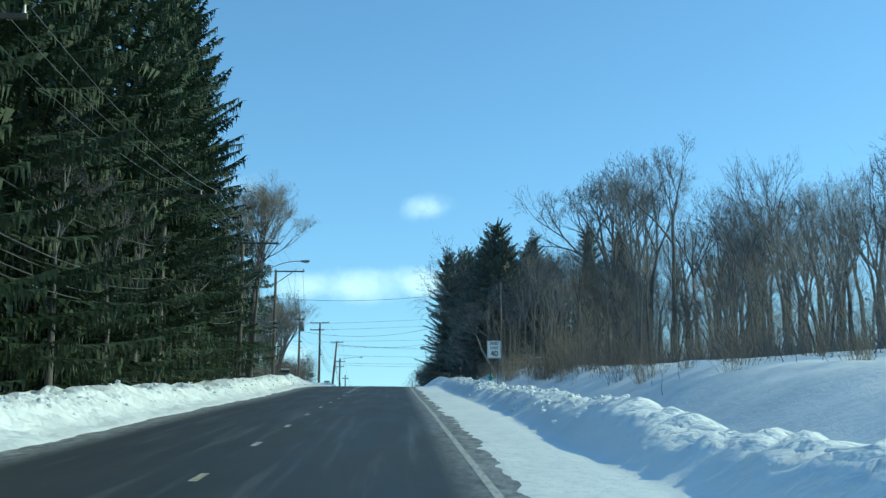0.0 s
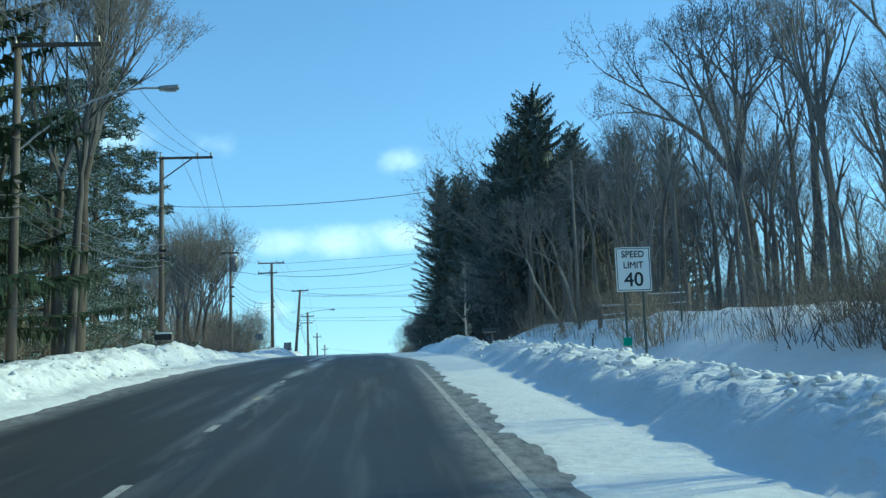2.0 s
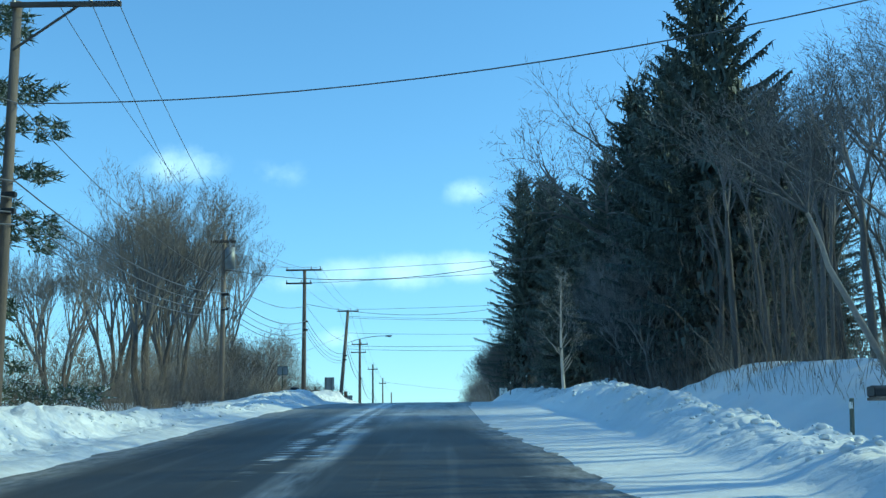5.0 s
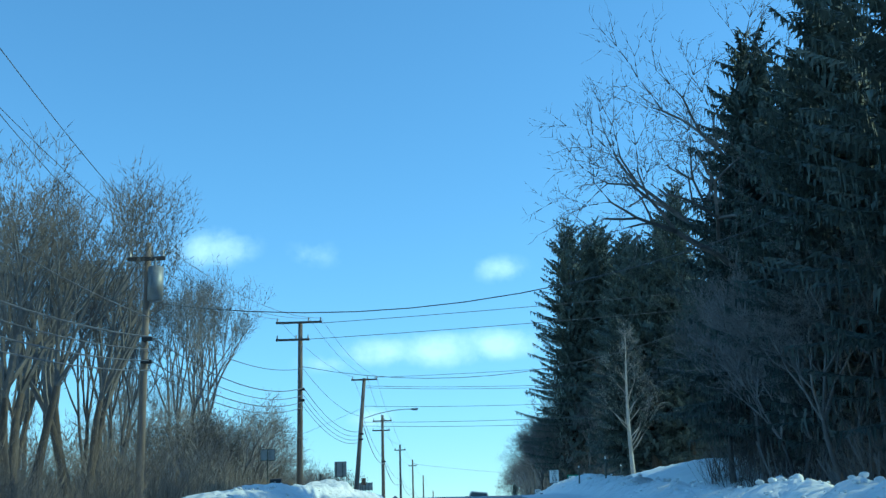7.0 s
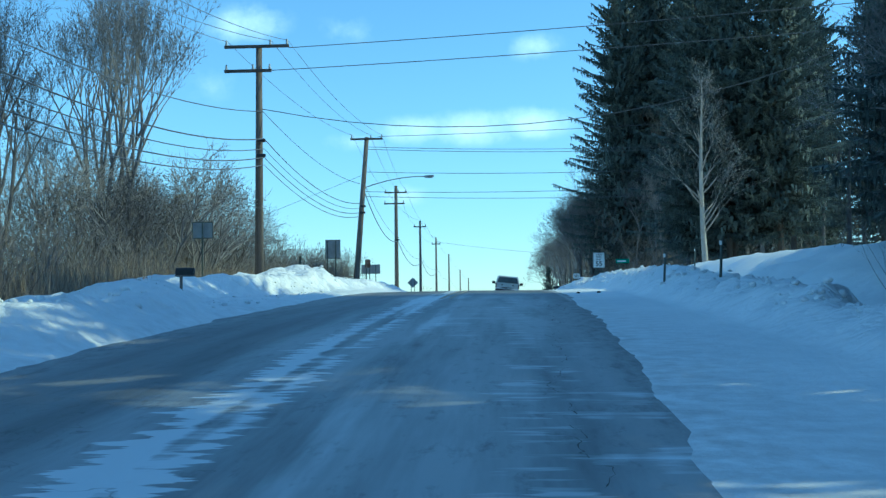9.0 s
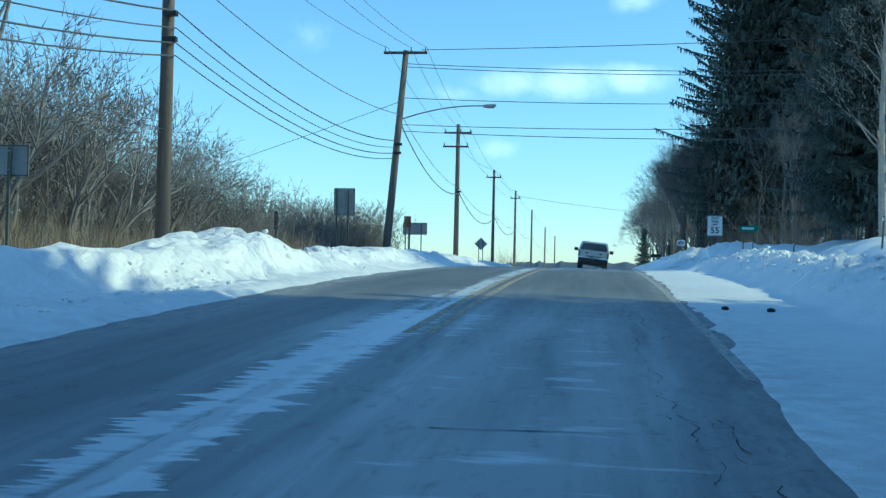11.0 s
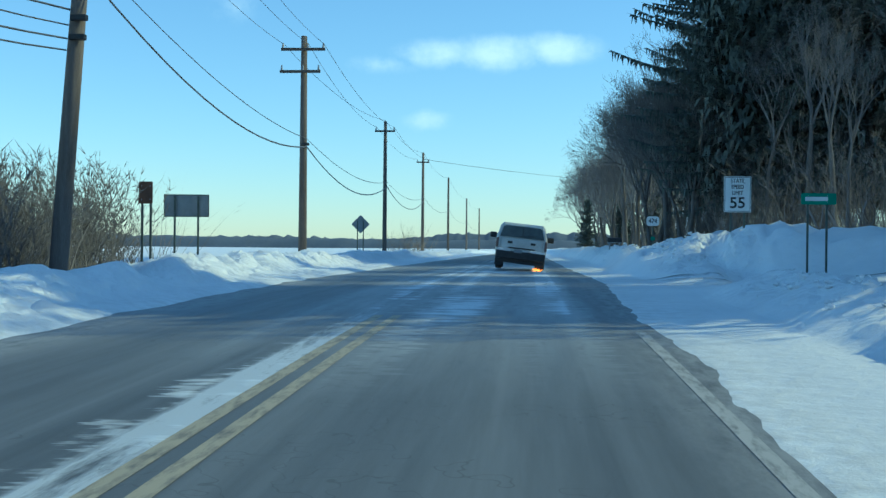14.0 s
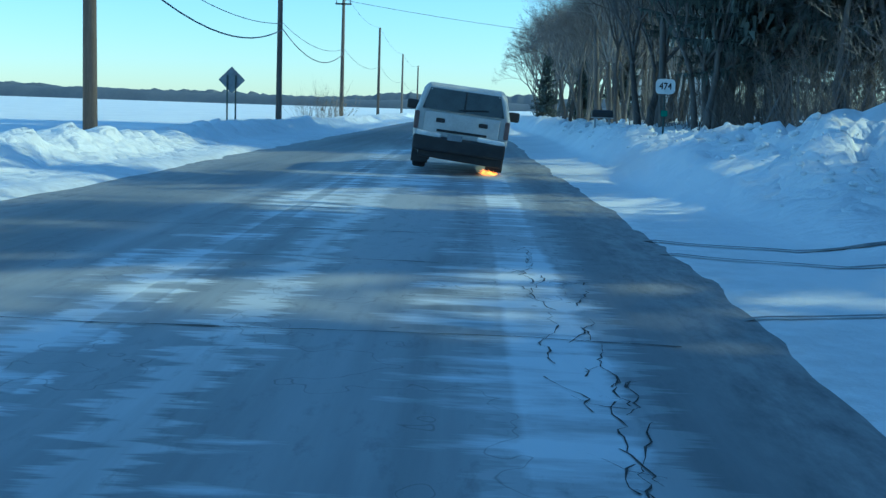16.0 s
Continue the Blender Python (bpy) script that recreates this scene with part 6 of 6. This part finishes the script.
# pickup ahead, sagging on its wrecked rear wheel
def pickup(x, y):
    base = float(road_z(np.array(y))) + 0.03
    ob = thing("pickup_truck", "dirty white pickup truck with a topper, leaning on bare rim", "pickup truck")
    bm = bmesh.new()
    # hull in cross sections from the tail to the nose: (y, half width low, half width belt, half width roof, belt z, roof z)
    rings = []
    for yy, lo, belt, roof, zb, zt in ((0.0, 0.90, 0.93, 0.74, 1.14, 1.70), (0.12, 0.94, 0.96, 0.78, 1.16, 1.76), (1.6, 0.96, 0.98, 0.80, 1.16, 1.79), (2.6, 0.96, 0.98, 0.80, 1.16, 1.81), (3.3, 0.96, 0.97, 0.76, 1.14, 1.76), (4.0, 0.95, 0.95, 0.85, 1.08, 1.12), (5.1, 0.93, 0.92, 0.82, 0.98, 1.03), (5.35, 0.86, 0.86, 0.78, 0.93, 0.96)):
        half = [(lo, 0.62), (belt, 0.95), (belt, zb), (roof + 0.06, zt - 0.12), (roof - 0.05, zt)]
        rings.append([bm.verts.new((px, yy, pz)) for px, pz in half] + [bm.verts.new((-px, yy, pz)) for px, pz in half[::-1]])
    for a, b in zip(rings, rings[1:]):
        for k in range(len(a)):
            j = (k + 1) % len(a)
            bm.faces.new((a[k], a[j], b[j], b[k]))
    bm.faces.new(rings[0][::-1]), bm.faces.new(rings[-1])
    bmesh.ops.recalc_face_normals(bm, faces=bm.faces)
    bmesh.ops.bevel(bm, geom=[e for e in bm.edges if e.calc_face_angle(0) > 0.5], offset=0.05, segments=3, affect="EDGES", profile=0.6)
    part("body", bm, CAR_PAINT, ob, smooth_shade=True)
    bm = bmesh.new()
    quad = [bm.verts.new(v) for v in ((-0.82, -0.052, 1.23), (0.82, -0.052, 1.23), (0.70, -0.004, 1.65), (-0.70, -0.004, 1.65))]
    deep = [bm.verts.new(v.co + Vector((0, 0.03, 0))) for v in quad]
    bm.faces.new(quad), bm.faces.new(deep[::-1])
    for k in range(4):
        bm.faces.new((quad[k], deep[k], deep[(k + 1) % 4], quad[(k + 1) % 4]))
    bmesh.ops.bevel(bm, geom=list(bm.verts), offset=0.05, segments=2, affect="VERTICES")
    win = part("rear_window", bm, GLASS_DARK, ob, "dark tinted rear window")
    part("divider", block((0.03, 0.012, 0.36), (0.02, -0.05, 1.44), 0.004, (-6, 0, 0)), PLASTIC_BLACK, win)
    part("wiper", rod((-0.1, -0.075, 1.27), (0.5, -0.065, 1.33), 0.012), PLASTIC_BLACK, win)
    gate = part("tailgate", block((1.52, 0.05, 0.5), (0, -0.03, 0.94), 0.03), CAR_PAINT, ob)
    for px in (-0.38, 0.38):
        part("badge", block((0.18, 0.02, 0.085), (px * 1.12, -0.065, 1.03), 0.02), PLASTIC_BLACK, gate)
    for px in (-0.86, 0.86):
        part("tail_lamp", block((0.10, 0.06, 0.36), (px * 1.05, 0.0, 0.99), 0.03), LAMP_RED, ob)
    part("bumper", block((1.84, 0.2, 0.3), (0, -0.14, 0.56), 0.05), PLASTIC_BLACK, ob, "dark battered bumper")
    part("valance", block((1.7, 0.08, 0.2), (0.05, -0.02, 0.36), 0.03, (0, 1.5, 0)), PLASTIC_BLACK, ob, "torn dark lower valance")
    for px, w_ in ((-0.62, 0.5), (0.62, 0.56)):
        part("snow_crust", block((w_, 0.15, 0.09), (px, -0.17, 0.74), 0.042, (3, 3, 2)), SNOW, ob, "snow frozen on the bumper")
    part("tailgate_gap", block((1.0, 0.02, 0.05), (0.02, -0.062, 0.83), 0.008), PLASTIC_BLACK, gate)
    part("license_plate", block((0.3, 0.015, 0.12), (-0.1, -0.245, 0.72), 0.01, (-8, 0, 0)), SIGN_BACK, ob)
    part("underbody", block((1.7, 4.6, 0.3), (0, 2.5, 0.48), 0.04), PLASTIC_BLACK, ob)
    part("mud_flap", block((0.34, 0.03, 0.4), (-0.76, 0.35, 0.34), 0.01), PLASTIC_BLACK, ob)
    part("mud_flap", block((0.34, 0.03, 0.4), (0.76, 0.35, 0.34), 0.01), PLASTIC_BLACK, ob)
    for px in (-1.0, 1.0):
        mirror = part("mirror", block((0.26, 0.14, 0.22), (px * 1.14, 3.05, 1.28), 0.05), PLASTIC_BLACK, ob)
        part("mirror_arm", rod((px * 0.95, 3.1, 1.2), (px * 1.08, 3.05, 1.24), 0.03), PLASTIC_BLACK, mirror)
    for px, py, rr in ((-0.78, 1.15, 0.37), (0.78, 1.15, 0.31), (-0.78, 4.55, 0.37), (0.78, 4.55, 0.37)):
        wheel = part("wheel", rod((px - 0.12, py, rr), (px + 0.12, py, rr), rr - 0.1, n=18), CHROME, ob)
        if rr > 0.35:
            bm = bmesh.new()
            prof = [(rr - 0.1, -0.12), (rr - 0.02, -0.13), (rr, -0.09), (rr, 0.09), (rr - 0.02, 0.13), (rr - 0.1, 0.12)]
            loops = []
            for k in range(24):
                a = 6.2832 * k / 24
                loops.append([bm.verts.new((px + q, py + r * math.cos(a), rr + r * math.sin(a))) for r, q in prof])
            for k in range(24):
                for j in range(len(prof) - 1):
                    bm.faces.new((loops[k][j], loops[k][j + 1], loops[(k + 1) % 24][j + 1], loops[(k + 1) % 24][j]))
            bmesh.ops.recalc_face_normals(bm, faces=bm.faces)
            part("tyre", bm, RUBBER, wheel, smooth_shade=True)
        else:
            part("bare_rim", rod((px - 0.1, py, rr), (px + 0.1, py, rr), rr, n=20), GALV, wheel, "bare wheel rim without its tyre")
    rg = random.Random(4)
    cards = []
    for _ in range(90):
        d = Vector((rg.uniform(-0.9, 0.6), -1, rg.uniform(0.0, 0.45))).normalized()
        cards.append((Vector((0.72 + rg.uniform(-0.1, 0.1), 0.85 - rg.random() * 0.5, 0.04 + rg.random() * 0.06)), d, d.orthogonal().normalized(), rg.uniform(0.05, 0.34), 0.008))
    v, f = leaf_cards(cards)
    sp = mesh_object("spark_spray", v, f, SPARK_M, ob, "orange sparks from the bare rim")
    sp["kind"] = "stuff"
    ob.matrix_basis = Matrix.LocRotScale((x, y, base), Euler((0, radians(6.0), radians(0.5))), (1, 1, 1))
    return ob


pickup(-0.47, 186.4)


# house past the woods
def house(x, y):
    base = float(ground_z(x, y)) - 0.2
    ob = thing("house", "white clapboard house with a grey roof behind the trees", "house", "", (x, y, base))
    w, d, h = 9.0, 7.0, 4.6
    part("wall", block((w, d, h), (0, 0, h / 2), 0.01), SIDING, ob)
    bm = bmesh.new()
    pts = [(-w / 2 - 0.4, -d / 2 - 0.4, h), (w / 2 + 0.4, -d / 2 - 0.4, h), (w / 2 + 0.4, d / 2 + 0.4, h), (-w / 2 - 0.4, d / 2 + 0.4, h), (-w / 2 - 0.4, 0, h + 2.4), (w / 2 + 0.4, 0, h + 2.4)]
    vs = [bm.verts.new(p) for p in pts]
    for f in ((0, 1, 5, 4), (2, 3, 4, 5), (0, 4, 3), (1, 2, 5), (0, 3, 2, 1)):
        bm.faces.new([vs[k] for k in f])
    bmesh.ops.recalc_face_normals(bm, faces=bm.faces)
    part("roof", bm, ROOF, ob)
    for k in range(14):
        part("clapboard", block((w + 0.04, 0.03, 0.25), (0, -d / 2 - 0.016, 0.3 + k * 0.31), 0.006), SIDING, ob)
        part("clapboard", block((0.03, d + 0.04, 0.25), (-w / 2 - 0.016, 0, 0.3 + k * 0.31), 0.006), SIDING, ob)
    for px, pz in ((-2.6, 1.6), (0.6, 1.6), (2.8, 1.6)):
        win = part("window", block((1.0, 0.08, 1.3), (px, -d / 2 - 0.05, pz), 0.01), SIGN_WHITE, ob)
        part("pane", block((0.8, 0.02, 1.1), (px, -d / 2 - 0.1, pz)), GLASS_DARK, win)


house(19.0, 276.0)


# loose lumps on the ploughed banks
def lump(seed):
    rg = random.Random(seed)
    bm = bmesh.new()
    bmesh.ops.create_icosphere(bm, subdivisions=2, radius=1.0)
    knobs = [(Vector((rg.gauss(0, 1), rg.gauss(0, 1), rg.gauss(0, 1))).normalized(), rg.uniform(-0.35, 0.3)) for _ in range(9)]
    for v in bm.verts:
        v.co *= 1 + sum(a * max(0, v.co.normalized().dot(d)) ** 3 for d, a in knobs) + rg.uniform(-0.06, 0.06)
        v.co.z *= 0.7
    return bm


def bank_lumps():
    rg = random.Random(23)
    shapes = []
    for k in range(4):
        bm = lump(k)
        shapes.append((np.array([v.co[:] for v in bm.verts]), [[v.index for v in f.verts] for f in bm.faces]))
        bm.free()
    px, py, ps = [], [], []
    for _ in range(5200):
        y = rg.uniform(0, 215)
        right = rg.random() < 0.72 or y > 150
        if right:
            if 165 < y < 177:
                continue
            x = 4.65 + rg.gauss(0, 0.42)
        else:
            x = -7.4 + rg.gauss(0, 0.4)
        px.append(x), py.append(y), ps.append(0.015 + 0.07 * rg.random() ** 3.0)
    pz = ground_z(np.array(px), np.array(py))
    verts, faces = [], []
    for x, y, z, s in zip(px, py, pz, ps):
        v, f = shapes[rg.randrange(4)]
        a = rg.uniform(0, 6.28)
        c, d = math.cos(a), math.sin(a)
        b = len(verts)
        for p in v:
            verts.append((x + s * (c * p[0] - d * p[1]), y + s * (d * p[0] + c * p[1]), z + s * p[2] * 0.9 + s * 0.25))
        faces += [[b + i for i in q] for q in f]
    tagged(mesh_object("snow_lumps", verts, faces, SNOW, smooth_shade=True), "broken lumps of ploughed snow along the banks", "snow lumps", kind="stuff")


bank_lumps()


def rubber_scrap(x, y, s):
    base = float(ground_z(x, y))
    bm = lump(31)
    bmesh.ops.scale(bm, vec=(s, s * 0.8, s * 0.9), verts=bm.verts)
    ob = tagged(new("rubber_scrap", bpy.data.meshes.new("rubber_scrap")), "torn black scrap of tyre lying on the snowy shoulder", "tyre scrap", "tyre scraps")
    bm.to_mesh(ob.data)
    bm.free()
    ob.data.materials.append(RUBBER)
    ob.location = (x, y, base + s * 0.25)


for x, y, s in ((1.95, 132.4, 0.06), (2.58, 131.9, 0.065), (0.2, 118.0, 0.05)):
    rubber_scrap(x, y, s)
